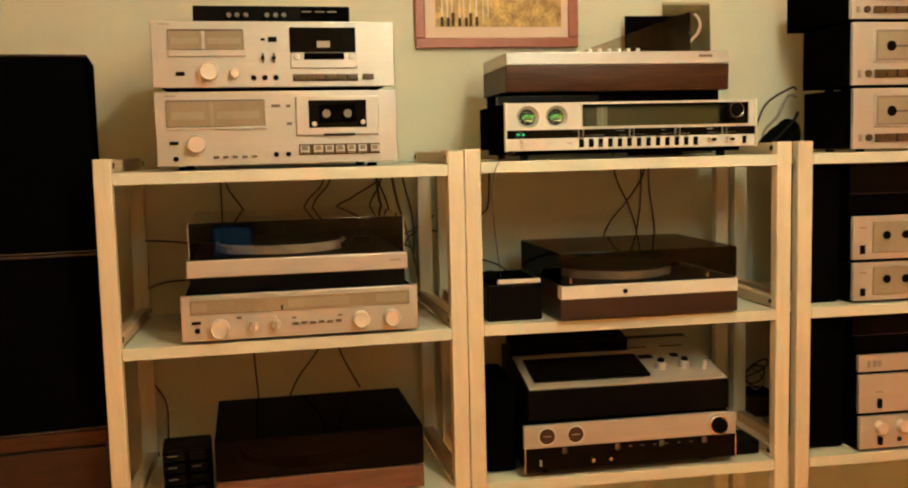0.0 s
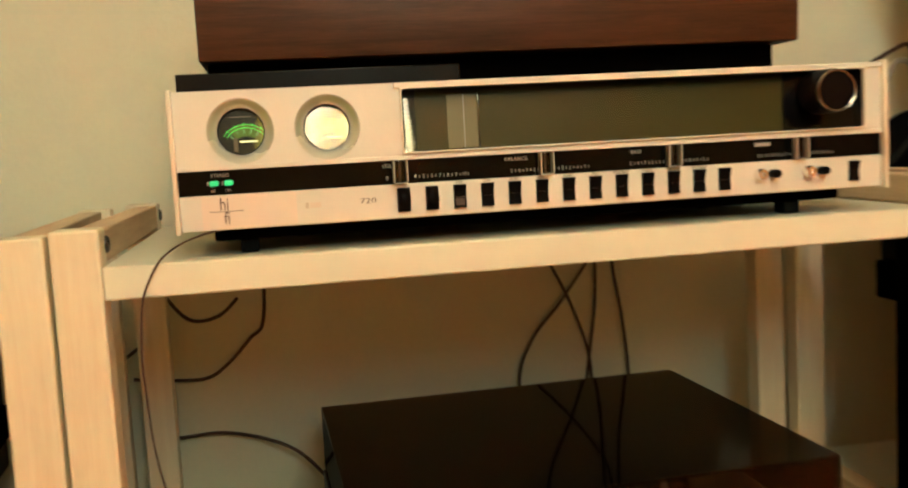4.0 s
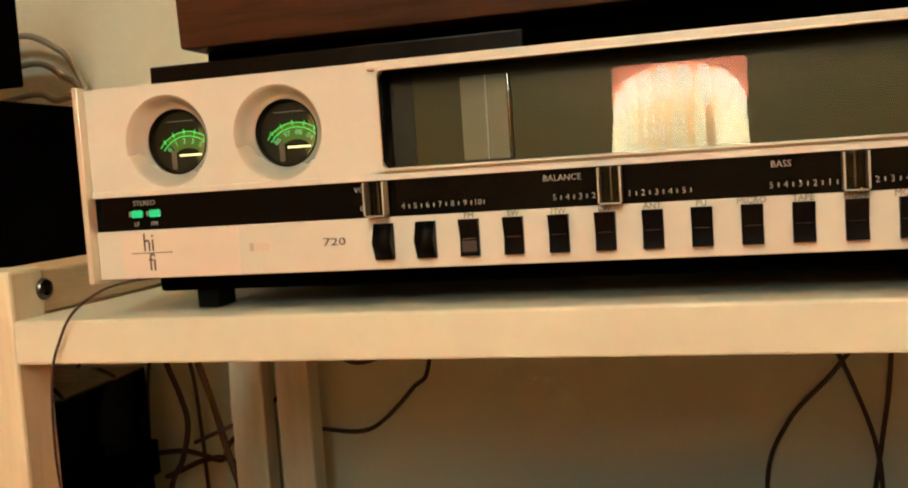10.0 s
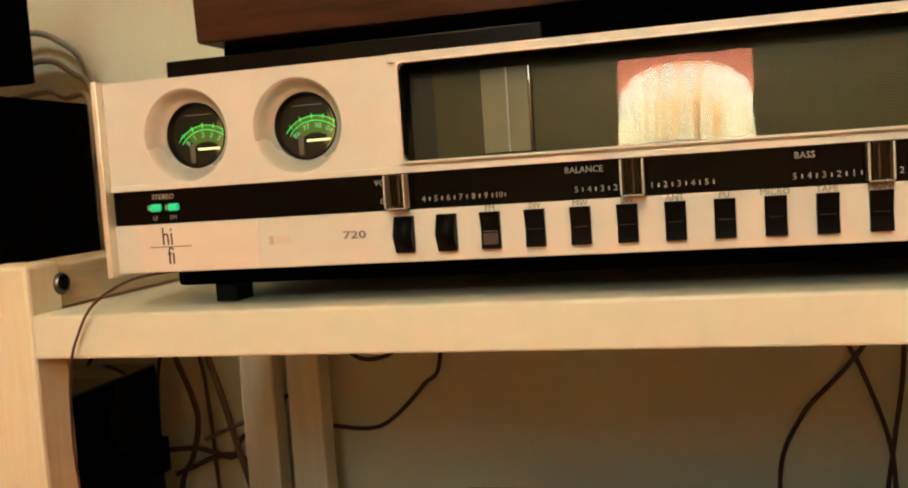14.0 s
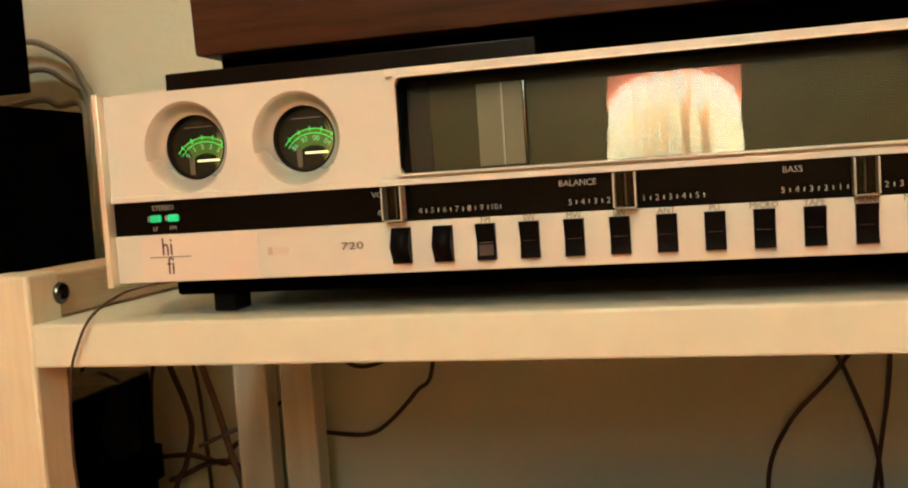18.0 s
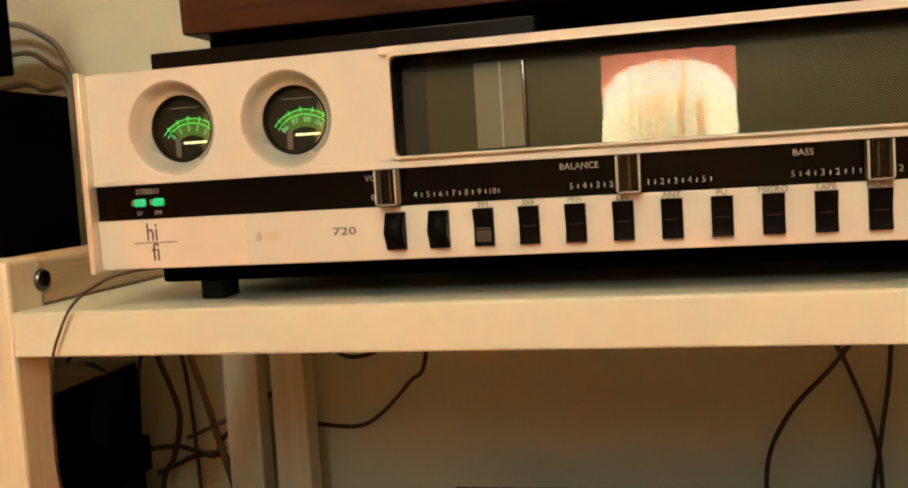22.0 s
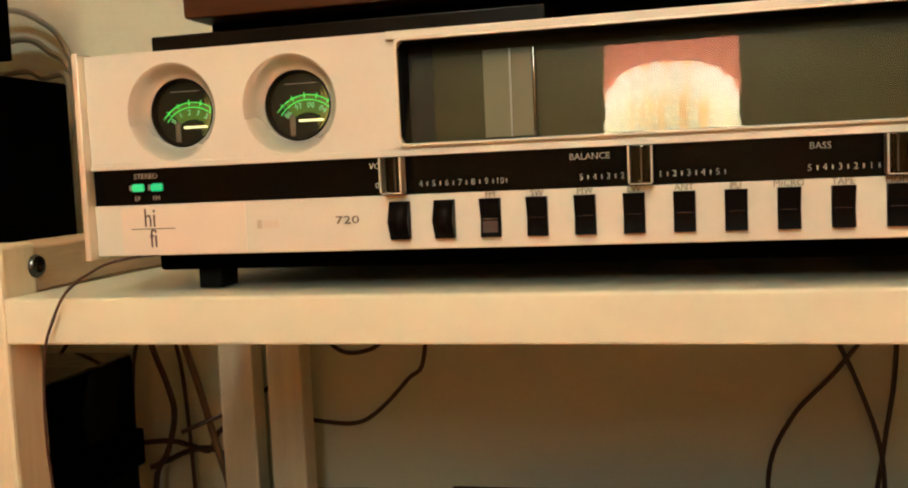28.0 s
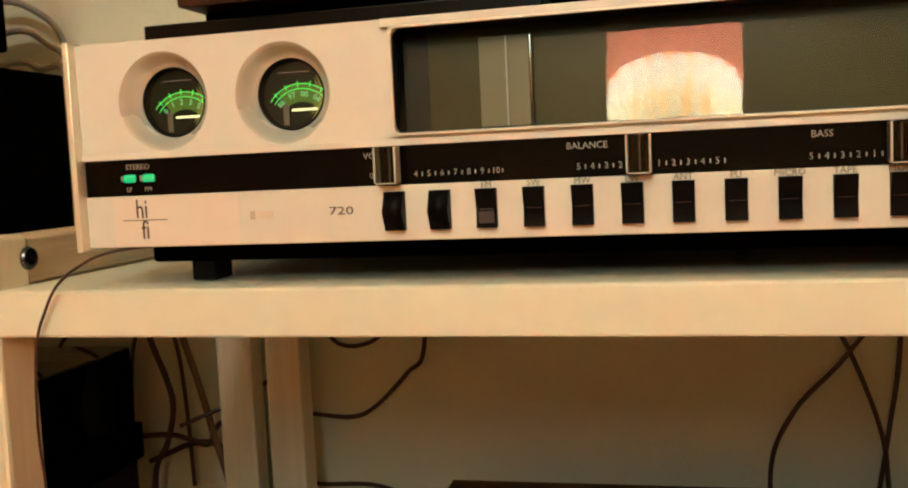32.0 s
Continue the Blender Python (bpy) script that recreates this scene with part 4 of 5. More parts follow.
def turntable_silver(m):
    W, D = 0.470, 0.42
    d = thing("turntable", m, "silver turntable with a closed smoked dust cover", "turntable", "turntables")
    part("base", box(0.006, W - 0.006, 0.006, D - 0.006, 0.0, 0.034, 0.002), M_BLACK, d, "black lower base")
    part("plinth", box(0, W, 0, 0.016, 0.0342, 0.071, 0.003), M_ALU, d, "silver front of the plinth")
    part("plinth_body", box(0.001, W - 0.001, 0.0162, D, 0.0342, 0.071, 0.002), M_CASE, d, "black plinth sides")
    bar(W - 0.040, W - 0.016, 0.055, 0.004, d)
    part("deck_plate", box(0.012, W - 0.012, 0.010, D - 0.010, 0.0712, 0.0725, 0.0004), M_BLACK, d)
    platter(d, 0.205, 0.185, 0.0727, 0.148, M_RIM)
    tonearm(d, 0.400, 0.26, 0.0712, 0.19, -0.32)
    # Side and back panes tinted darker to paint in the dim inside.
    for name, bm in slab_lid(W - 0.012, D - 0.01, 0.079):
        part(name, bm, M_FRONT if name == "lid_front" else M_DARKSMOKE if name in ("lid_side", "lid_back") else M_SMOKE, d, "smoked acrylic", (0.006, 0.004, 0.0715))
    for x in (0.006, W - 0.0085):
        part("lid_edge", box(x, x + 0.0025, 0.0012, 0.0036, 0.073, 0.149, 0.0006), M_STRIP, d)
    return d


turntable_silver(pose(-0.604, -0.020, SH1 + 0.1043, 0, 0, 2.6))


def turntable_dark(m):
    W, D = 0.452, 0.36
    d = thing("turntable", m, "turntable with a wooden plinth under a nearly black cover", "turntable", "turntables")
    part("plinth", box(0, W, 0, D, 0.0, 0.050, 0.003), M_PLINTH, d, "pale reddish wood plinth")
    part("deck_plate", box(0.008, W - 0.008, 0.008, D - 0.008, 0.0502, 0.054, 0.001), M_BLACK, d)
    platter(d, 0.19, 0.18, 0.0542, 0.140, M_RIM)
    tonearm(d, 0.385, 0.27, 0.0542, 0.18, -0.32)
    for name, bm in slab_lid(W, D - 0.004, 0.085):
        part(name, bm, M_DIMFRONT if name == "lid_front" else M_DARKSMOKE, d, "dark brown acrylic", (0, 0.002, 0.0545))
    feet(d, (0.05, W - 0.05), (0.05, 0.30), 0.010)
    return d


turntable_dark(pose(-0.563, -0.028, 0.489 + 0.0105, 0, 0, 2.6))


def slide_box(m):
    d = thing("storage_rack", m, "black plastic cassette rack with painted highlight bars", "storage rack")
    part("frame", box(0, 0.108, 0.012, 0.11, 0, 0.110, 0.006), M_BLACK, d)
    for cx in (0.028, 0.080):
        for k in range(4):
            c = part("drawer", box(cx - 0.024, cx + 0.024, -0.004 - 0.002 * (k % 2), 0.0118, 0.004 + 0.0265 * k, 0.0285 + 0.0265 * k, 0.007), M_GLOSSBLACK, d)
            if cx < 0.05 or k == 2:
                # Pale bars stand in for highlights on the glossy black fronts.
                part("highlight_bar", box(cx - 0.016, cx + 0.004, -0.009, -0.003, 0.019 + 0.0265 * k, 0.0205 + 0.0265 * k, 0.0006), M_LABEL, c)
    return d


slide_box(pose(-0.685, 0.065, 0.4895, 0, 0, 5))


def turntable_teak(m):
    """Wide teak unit on top of the lit receiver, with a wedge-shaped cover."""
    W, D = 0.538, 0.262
    d = thing("turntable", m, "wide teak turntable with an aluminium top on the lit receiver", "turntable", "turntables")
    part("base", box(0.006, W - 0.014, 0.026, D - 0.01, -0.0088, 0.0193, 0.001), M_MATTE, d, "black recessed base")
    bm = box(0, W, 0, D, 0.0195, 0.079, 0)
    for v in bm.verts:
        if v.co.z < 0.05 and v.co.y < 0.1:
            v.co.y += 0.003
    bmesh.ops.bevel(bm, geom=bm.edges[:], offset=0.002, segments=2, profile=0.5, affect="EDGES")
    part("plinth", bm, M_TEAK, d, "dark teak plinth")
    part("top_plate", box(0, W, 0.001, D - 0.001, 0.0793, 0.109, 0.003), M_ALU, d, "aluminium top section")
    bar(W - 0.075, W - 0.042, 0.098, 0.006, d, M_DPRINT, 0.0004)
    for i in range(6):
        part("button", lathe([(0.0048, 0), (0.0048, 0.009), (0.004, 0.011)], 16, "z"), M_CREAM, d, "white push button", (0.212 + i * 0.0235, 0.045, 0.109))
    part("platter_mat", lathe([(0.10, 0), (0.10, 0.004), (0.02, 0.004)], 48, "z"), M_RUBBER, d, "black rubber mat", (0.33, 0.15, 0.1092))
    c = part("dust_cover", box(0.190, 0.470, D - 0.006, D - 0.003, 0.1095, 0.112, 0.0005), M_FRONT, d, "smoked wedge-shaped cover")
    for name, y in (("cover_side", 0.072), ("cover_side", D - 0.010)):
        bm = bmesh.new()
        a = [[bm.verts.new((x, y + k, z)) for x, z in ((0.190, 0.1096), (0.470, 0.1096), (0.470, 0.206))] for k in (0, 0.003)]
        bm.faces.new(a[0])
        bm.faces.new(a[1][::-1])
        for i in range(3):
            j = (i + 1) % 3
            bm.faces.new((a[0][i], a[1][i], a[1][j], a[0][j]))
        bmesh.ops.recalc_face_normals(bm, faces=bm.faces[:])
        part(name, bm, M_FRONT, c)
    part("cover_end", box(0.4702, 0.4732, 0.072, D - 0.007, 0.1096, 0.206, 0.0006), M_FRONT, c)
    bm = bmesh.new()
    vs = [bm.verts.new(p) for p in ((0.190, 0.072, 0.1100), (0.470, 0.072, 0.2065), (0.470, D - 0.007, 0.2065), (0.190, D - 0.007, 0.1100))]
    f = bm.faces.new(vs)
    top = bmesh.ops.extrude_face_region(bm, geom=[f])
    bmesh.ops.translate(bm, verts=[v for v in top["geom"] if isinstance(v, bmesh.types.BMVert)], vec=(-0.001, 0, 0.0026))
    bmesh.ops.recalc_face_normals(bm, faces=bm.faces[:])
    part("cover_top", bm, M_FRONT, c)
    return d


turntable_teak(pose(0.110, 0.074, 1.3558, 0, 0, 0.0))
sl = thing("record_sleeve", pose(0.515, 0.400, 1.2205, -3, 0, -1), "black record sleeve leaning on the wall", "record sleeve")
part("sleeve", box(0, 0.140, 0, 0.005, 0, 0.372, 0.001), M_CASE, sl)
cs = thing("plastic_sleeve", pose(0.630, 0.420, 1.2205, -3, 0, 1), "empty clear plastic record sleeve leaning on the wall", "record sleeve")
part("front_sheet", box(0, 0.135, 0, 0.0012, 0, 0.405, 0), M_CLEAR, cs)
part("back_sheet", box(0, 0.135, 0.004, 0.0052, 0, 0.412, 0), M_CLEAR, cs)
part("side_seam", box(0.1352, 0.1372, 0, 0.0052, 0, 0.41, 0.0004), M_STRIP, cs)
part("pink_ribbon", tube([(0.07, -0.002, 0.30), (0.10, -0.003, 0.33), (0.105, -0.003, 0.36), (0.09, -0.003, 0.38)], 0.004), M_MAT, cs, "pink ribbon")


def turntable_white_strip(m):
    W, D = 0.426, 0.36
    d = thing("turntable", m, "dark wooden turntable with a white front strip and brown cover", "turntable", "turntables")
    part("plinth", box(0, W, 0.004, D, 0.0, 0.046, 0.002), M_REDWOOD, d, "dark wood plinth")
    part("front_strip", box(0.001, W - 0.001, 0.0, 0.030, 0.0462, 0.076, 0.002), M_CREAM, d, "white control strip")
    part("side_body", box(0, W, 0.0302, D - 0.002, 0.0462, 0.076, 0.001), M_REDWOOD, d, "dark wood body")
    part("button", lathe([(0.005, 0), (0.005, -0.004), (0.003, -0.005)], 16), M_BLACK, d, "", (0.150, 0.0, 0.060))
    part("deck_plate", box(0.006, W - 0.006, 0.008, D - 0.012, 0.0762, 0.0785, 0.001), M_BLACK, d)
    platter(d, 0.185, 0.175, 0.0787, 0.140, M_TURNED)
    tonearm(d, 0.375, 0.26, 0.0787, 0.18, -0.30)
    for x in (0.03, 0.36):
        part("control", lathe([(0.006, 0), (0.006, 0.010), (0.005, 0.012)], 16, "z"), M_CHROME, d, "", (x, 0.025, 0.0787))
    # Dark tint of sides and back stands for the cover's dim interior.
    for name, bm in slab_lid(W - 0.004, D - 0.012, 0.071):
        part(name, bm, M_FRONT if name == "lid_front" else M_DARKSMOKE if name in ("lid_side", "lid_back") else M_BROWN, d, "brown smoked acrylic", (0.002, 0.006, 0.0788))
    feet(d, (0.05, W - 0.05), (0.05, 0.30), 0.006)
    return d


turntable_white_strip(pose(0.203, -0.030, 0.8625, 0, 0, 1.2))

pb = thing("black_box", pose(0.048, 0.030, 0.8565), "small black appliance with a white strip beside the turntable", "appliance")
part("case", box(0, 0.128, 0, 0.20, 0, 0.084, 0.004), M_BLACK, pb)
part("white_strip", box(0.024, 0.124, -0.0015, 0.004, 0.086, 0.096, 0.001), M_CREAM, pb, "white strip")
part("top_plate", box(0.006, 0.124, 0.002, 0.19, 0.0842, 0.092, 0.001), M_CASE, pb)
part("knob", lathe([(0.013, 0), (0.013, 0.014), (0.010, 0.018)], 20, "z"), M_BLACK, pb, "", (0.018, 0.06, 0.092))


def receiver_dark(m):
    W = 0.516
    d = thing("stereo_receiver", m, "unlit stereo receiver with a silver panel over a black band", "receiver")
    part("case", box(0.006, W - 0.006, 0.012, 0.25, 0.008, 0.110, 0.002), M_CASE, d, "black case")
    part("upper_panel", box(0, W, -0.002, 0.012, 0.0595, 0.112, 0.0012), M_ALU, d, "silver upper panel")
    part("lower_band", box(0.002, W - 0.002, 0.0, 0.012, 0.004, 0.0593, 0.001), M_GLOSSBLACK, d, "black control band")
    for x in (0, W - 0.003):
        part("side_trim", box(x, x + 0.003, -0.004, 0.010, 0.002, 0.0592, 0.0006), M_CHROME, d)
    for x in (0.054, 0.122):
        c = part("meter_ring", lathe([(0.0215, -0.002), (0.0205, -0.0035), (0.0185, -0.0035), (0.0180, -0.0015)], 40), M_CREAM, d, "pale meter ring", (x, 0, 0.086))
        part("meter_face", lathe([(0.018, -0.0018), (0.018, -0.0024), (0.001, -0.0024)], 36), M_UNLIT, c)
        part("meter_scale", box(-0.009, 0.009, -0.0030, -0.0024, -0.001, 0.0015, 0), M_GPRINT, c)
    k = knob("tuning_knob", 0.468, 0.086, 0.0185, 0.024, d, M_BLACK, "black knob with a chrome collar", -0.002)
    part("collar", lathe([(0.0235, 0.0), (0.0235, -0.010), (0.020, -0.012), (0.0188, -0.008)], 40), M_CHROME, k)
    for x in (0.095, 0.222, 0.330, 0.436):
        part("slider", box(x - 0.006, x + 0.006, -0.008, -0.0005, 0.043, 0.058, 0.001), M_CLEAR, d, "clear slider cap")
        part("slider_line", box(x - 0.005, x + 0.005, -0.0006, 0.0, 0.0435, 0.0575, 0), M_GPRINT, d)
    for x in (0.162, 0.204):
        part("toggle", lathe([(0.006, 0), (0.006, -0.006), (0.004, -0.010)], 20), M_CHROME, d, "chrome toggle", (x, 0, 0.024))
    part("rocker_switch", box(0.036, 0.041, -0.003, 0.0, 0.017, 0.032, 0.0005), M_PRINT, d)
    for i in range(6):
        bar(0.250 + i * 0.03, 0.258 + i * 0.03, 0.048, 0.0015, d, M_LABEL)
    feet(d, (0.06, W - 0.06), (0.05, 0.21), 0.012)
    return d


receiver_dark(pose(0.120, 0.0, 0.5045, 0, 0, 0.5))


def sloping_recorder(m):
    W = 0.488
    d = thing("tape_recorder", m, "black cassette recorder with a sloping silver top", "tape recorder")
    bm = bmesh.new()
    prof = [(0.0, 0.0), (0.0, 0.070), (0.26, 0.126), (0.29, 0.126), (0.29, 0.0)]
    ends = [[bm.verts.new((x, y, z)) for y, z in prof] for x in (0, W)]
    for j in range(5):
        q = (j + 1) % 5
        bm.faces.new((ends[0][j], ends[0][q], ends[1][q], ends[1][j]))
    bm.faces.new(ends[0][::-1])
    bm.faces.new(ends[1])
    bmesh.ops.recalc_face_normals(bm, faces=bm.faces[:])
    bmesh.ops.bevel(bm, geom=bm.edges[:], offset=0.002, segments=2, profile=0.5, affect="EDGES")
    part("body", bm, M_BLACK, d, "black body")
    slope = math.degrees(math.atan2(0.056, 0.26))
    top = part("top_panel", box(0.004, W - 0.004, 0.003, 0.255, 0.0, 0.004, 0.0012), M_ALU, d, "sloping silver control panel")
    top.matrix_basis = pose(0, 0, 0.0702, slope, 0, 0)
    part("cassette_bay", box(0.022, 0.305, 0.030, 0.150, 0.0042, 0.012, 0.003), M_GLOSSBLACK, top, "black cassette bay")
    part("rear_cover", box(0.0, 0.30, 0.185, 0.250, 0.0042, 0.036, 0.003), M_BLACK, top, "raised black cover")
    for x in (0.345, 0.405):
        part("knob", lathe([(0.014, 0.004), (0.013, 0.020), (0.010, 0.022)], 28, "z"), M_ALU, top, "silver knob", (x, 0.075, 0))
        part("knob_cap", lathe([(0.009, 0.0222), (0.008, 0.0275)], 20, "z"), M_BLACK, top, "", (x, 0.075, 0))
    part("lever", lathe([(0.006, 0.004), (0.005, 0.026)], 16, "z"), M_ALU, top, "", (0.450, 0.060, 0))
    for x, w in ((0.330, 0.036), (0.405, 0.020)):
        part("meter", box(x - w / 2, x + w / 2, 0.130, 0.150, 0.0042, 0.006, 0.0006), M_BLACK, top, "small black meter")
    for x, w in ((0.300, 0.055), (0.390, 0.060)):
        part("slot", box(x, x + w, 0.195, 0.200, 0.0042, 0.005, 0), M_BLACK, top)
    part("corner_button", lathe([(0.006, 0.004), (0.005, 0.008)], 16, "z"), M_CREAM, top, "", (0.474, 0.012, 0))
    feet(d, (0.05, W - 0.05), (0.05, 0.25), 0.005)
    return d


sloping_recorder(pose(0.136, 0.018, 0.6225, 0, 0, -0.3))


def loudspeaker(m, w, d, h, label, group="black loudspeakers"):
    s = thing("loudspeaker", m, label, "loudspeaker", group)
    part("cabinet", box(0, w, 0.014, d, 0, h, 0.003), M_CASE, s)
    part("grille", box(0.006, w - 0.006, 0, 0.0138, 0.006, h - 0.006, 0.004), M_CLOTH, s, "black cloth grille")
    return s


loudspeaker(pose(0.046, 0.060, 0.4925), 0.072, 0.20, 0.215, "small black loudspeaker beside the unlit receiver")
ad = thing("power_adapter", pose(0.660, 0.05, 0.4925), "black mains adapter on the lower shelf", "adapter")
part("housing", box(0, 0.062, 0, 0.10, 0, 0.034, 0.006), M_BLACK, ad)
part("lead", tube([(0.03, 0.10, 0.017), (0.03, 0.16, 0.012), (0.05, 0.25, 0.006), (0.04, 0.36, 0.006)], 0.003), M_CABLE, ad)

# ---------------------------------------------------------------- third unit


def black_deck(m, H, style, label, depth=0.225):
    W = 0.43
    d = thing("amplifier" if style == "amp" else "cassette_deck", m, label, "amplifier" if style == "amp" else "cassette deck", "black-cased components")
    part("case", box(0.0, W, 0.012, depth, 0.002, H - 0.001, 0.002), M_CASE, d, "black case")
    part("front_panel", box(0.0, W, 0.0, 0.0118, 0.001, H, 0.002), M_ALU, d, "brushed silver front panel")
    if style == "deck":
        c = part("cassette_door", box(0.052, 0.20, -0.005, 0.001, H * 0.36, H * 0.90, 0.002), M_ALU, d)
        part("door_window", box(0.060, 0.192, -0.0062, -0.0046, H * 0.42, H * 0.84, 0.001), M_STRIP, c)
        part("hub", lathe([(0.012, -0.006), (0.012, -0.0075), (0.004, -0.008)], 20), M_BLACK, c, "", (0.095, 0, H * 0.62))
        part("hub", lathe([(0.012, -0.006), (0.012, -0.0075), (0.004, -0.008)], 20), M_BLACK, c, "", (0.155, 0, H * 0.62))
        part("power_button", box(0.014, 0.022, -0.004, 0.001, H * 0.13, H * 0.24, 0.0008), M_GPRINT, d)
        for i in range(6):
            part("key", box(0.056 + i * 0.028, 0.081 + i * 0.028, -0.007, 0.001, H * 0.12, H * 0.25, 0.001), M_BRONZE, d)
        part("door_frame", box(0.056, 0.196, -0.0056, -0.0040, H * 0.385, H * 0.875, 0.0008), M_LABEL, c)
        part("tape_line", box(0.095, 0.155, -0.0070, -0.0060, H * 0.60, H * 0.635, 0), M_DPRINT, c)
        knob("key_knob", 0.040, H * 0.19, 0.008, 0.006, d, M_BRONZE)
    elif style == "slim":
        c = part("cassette_door", box(0.050, 0.21, -0.004, 0.001, H * 0.16, H * 0.88, 0.002), M_STRIP, d)
        for x in (0.085, 0.135):
            part("hub", lathe([(0.010, -0.004), (0.010, -0.006), (0.003, -0.0065)], 20), M_BLACK, c, "", (x, 0, H * 0.56))
        part("power_button", box(0.018, 0.030, -0.004, 0.001, H * 0.14, H * 0.34, 0.0008), M_BLACK, d)
        bar(0.016, 0.034, H * 0.74, 0.004, d)
    else:
        for i in range(3):
            if style == "tuner":
                part("push_button", box(0.022 + i * 0.014, 0.031 + i * 0.014, -0.003, 0.001, H * 0.30, H * 0.68, 0.0006), M_GPRINT, d)
        if style == "amp":
            knob("knob", 0.052, H * 0.68, 0.015, 0.018, d, M_KNOB)
            knob("knob", 0.110, H * 0.68, 0.015, 0.018, d, M_KNOB)
            part("jack", lathe([(0.0055, 0), (0.0055, -0.002), (0.003, 0.0)], 20), M_BLACK, d, "", (0.105, 0, H * 0.26))
        if style in ("amp", "preamp"):
            part("lever", box(0.048, 0.056, -0.010, 0.001, H * 0.14, H * 0.38, 0.001), M_BLACK, d)
            bar(0.042, 0.062, H * 0.55, 0.004, d)
    feet(d, (0.05, W - 0.05), (0.05, depth - 0.04), 0.006)
    return d


black_deck(pose(0.931, 0.012, 1.2265), 0.143, "deck", "silver-fronted cassette deck in a black case")
black_deck(pose(0.928, 0.014, 1.3760), 0.147, "deck", "silver-fronted cassette deck stacked on another")
black_deck(pose(0.926, 0.020, 1.5300), 0.120, "deck", "silver-fronted cassette deck on top of a stack", 0.30)
black_deck(pose(0.937, 0.010, 0.8625), 0.093, "slim", "slim silver-fronted cassette deck in a black case")
black_deck(pose(0.936, 0.012, 0.9620), 0.105, "slim", "slim silver-fronted cassette deck on another one")
loudspeaker(pose(0.830, 0.05, 0.8565), 0.099, 0.15, 0.332, "tall black loudspeaker beside the silver decks")
def dark_component(m, w, d, h, lid, label):
    """Black case with a slightly set-back gloss cover on it."""
    t = thing("black_component", m, label, "turntable", "black-cased components")
    part("case", box(0, w, 0, d, 0, h, 0.003), M_CASE, t)
    part("cover", box(0.004, w - 0.004, 0.005, d - 0.005, h + 0.0002, h + lid, 0.003), M_GLOSSBLACK, t, "gloss black cover")
    part("cover_edge", box(0.004, w - 0.004, 0.0035, 0.0048, h + 0.002, h + 0.0032, 0), M_UNLIT, t)
    return t


dark_component(pose(0.930, 0.022, 1.0682), 0.45, 0.36, 0.050, 0.072, "black turntable with a dark gloss cover on slim silver decks")
# Black filler box, added to keep the space over the tuner dark.
dark_component(pose(0.950, 0.030, 0.7315), 0.43, 0.34, 0.040, 0.052, "flat black component filling the space over the tuner")
black_deck(pose(0.955, 0.0, 0.4985), 0.082, "amp", "silver amplifier with round knobs")
black_deck(pose(0.954, 0.004, 0.5870), 0.095, "preamp", "plain silver amplifier in the middle of a stack")
black_deck(pose(0.953, 0.006, 0.6885), 0.042, "tuner", "slim silver tuner on top of the amplifiers")
loudspeaker(pose(0.832, 0.05, 0.4925), 0.116, 0.15, 0.334, "tall black loudspeaker beside the amplifiers")
bag = thing("soft_bag", pose(0.832, 0.20, 1.2205), "slumped black cloth bag leaning on the stacked decks", "bag")
bm = bmesh.new()
bmesh.ops.create_icosphere(bm, subdivisions=4, radius=1.0)
for v in bm.verts:
    u = 0.5 + 0.5 * v.co.x
    tall = 0.030 + 0.085 * u ** 1.3
    fold = 1 + 0.10 * noise.noise(v.co * 2.3) + 0.04 * noise.noise(v.co * 6.1)
    v.co = Vector((0.050 + 0.050 * v.co.x, 0.075 + 0.072 * v.co.y * fold, tall * max(0.0, 0.45 + 0.60 * v.co.z * fold)))
part("cloth", bm, M_CLOTH, bag)
part("strap", tube([(0.012, 0.03, 0.028), (0.035, 0.018, 0.055), (0.065, 0.02, 0.085), (0.090, 0.05, 0.102)], 0.004), M_RUBBER, bag)

db = thing("small_box", pose(0.838, 0.345, 0.4925), "small dark red box with cables lying on it", "box")
part("box_body", box(0, 0.075, 0, 0.07, 0, 0.062, 0.002), M_TEAK, db)
part("box_lid", box(-0.001, 0.076, -0.001, 0.071, 0.0622, 0.070, 0.001), M_CASE, db)
random.seed(11)
for k in range(3):
    pts = []
    for i in range(9):
        a = 2 * math.pi * i / 8 + k
        pts.append((0.872 + (0.022 + 0.006 * k) * math.cos(a) + random.uniform(-0.005, 0.005), 0.378 + 0.020 * math.sin(a), 0.592 + 0.014 * k + 0.024 * math.sin(a * 1.0 + 0.7 * k) * random.uniform(0.7, 1.1)))
    tagged(part("cable", tube(pts, 0.0022), M_CABLE if k else M_WCABLE), "tangled thin cable lying on a small box", "cable", "loose cables")

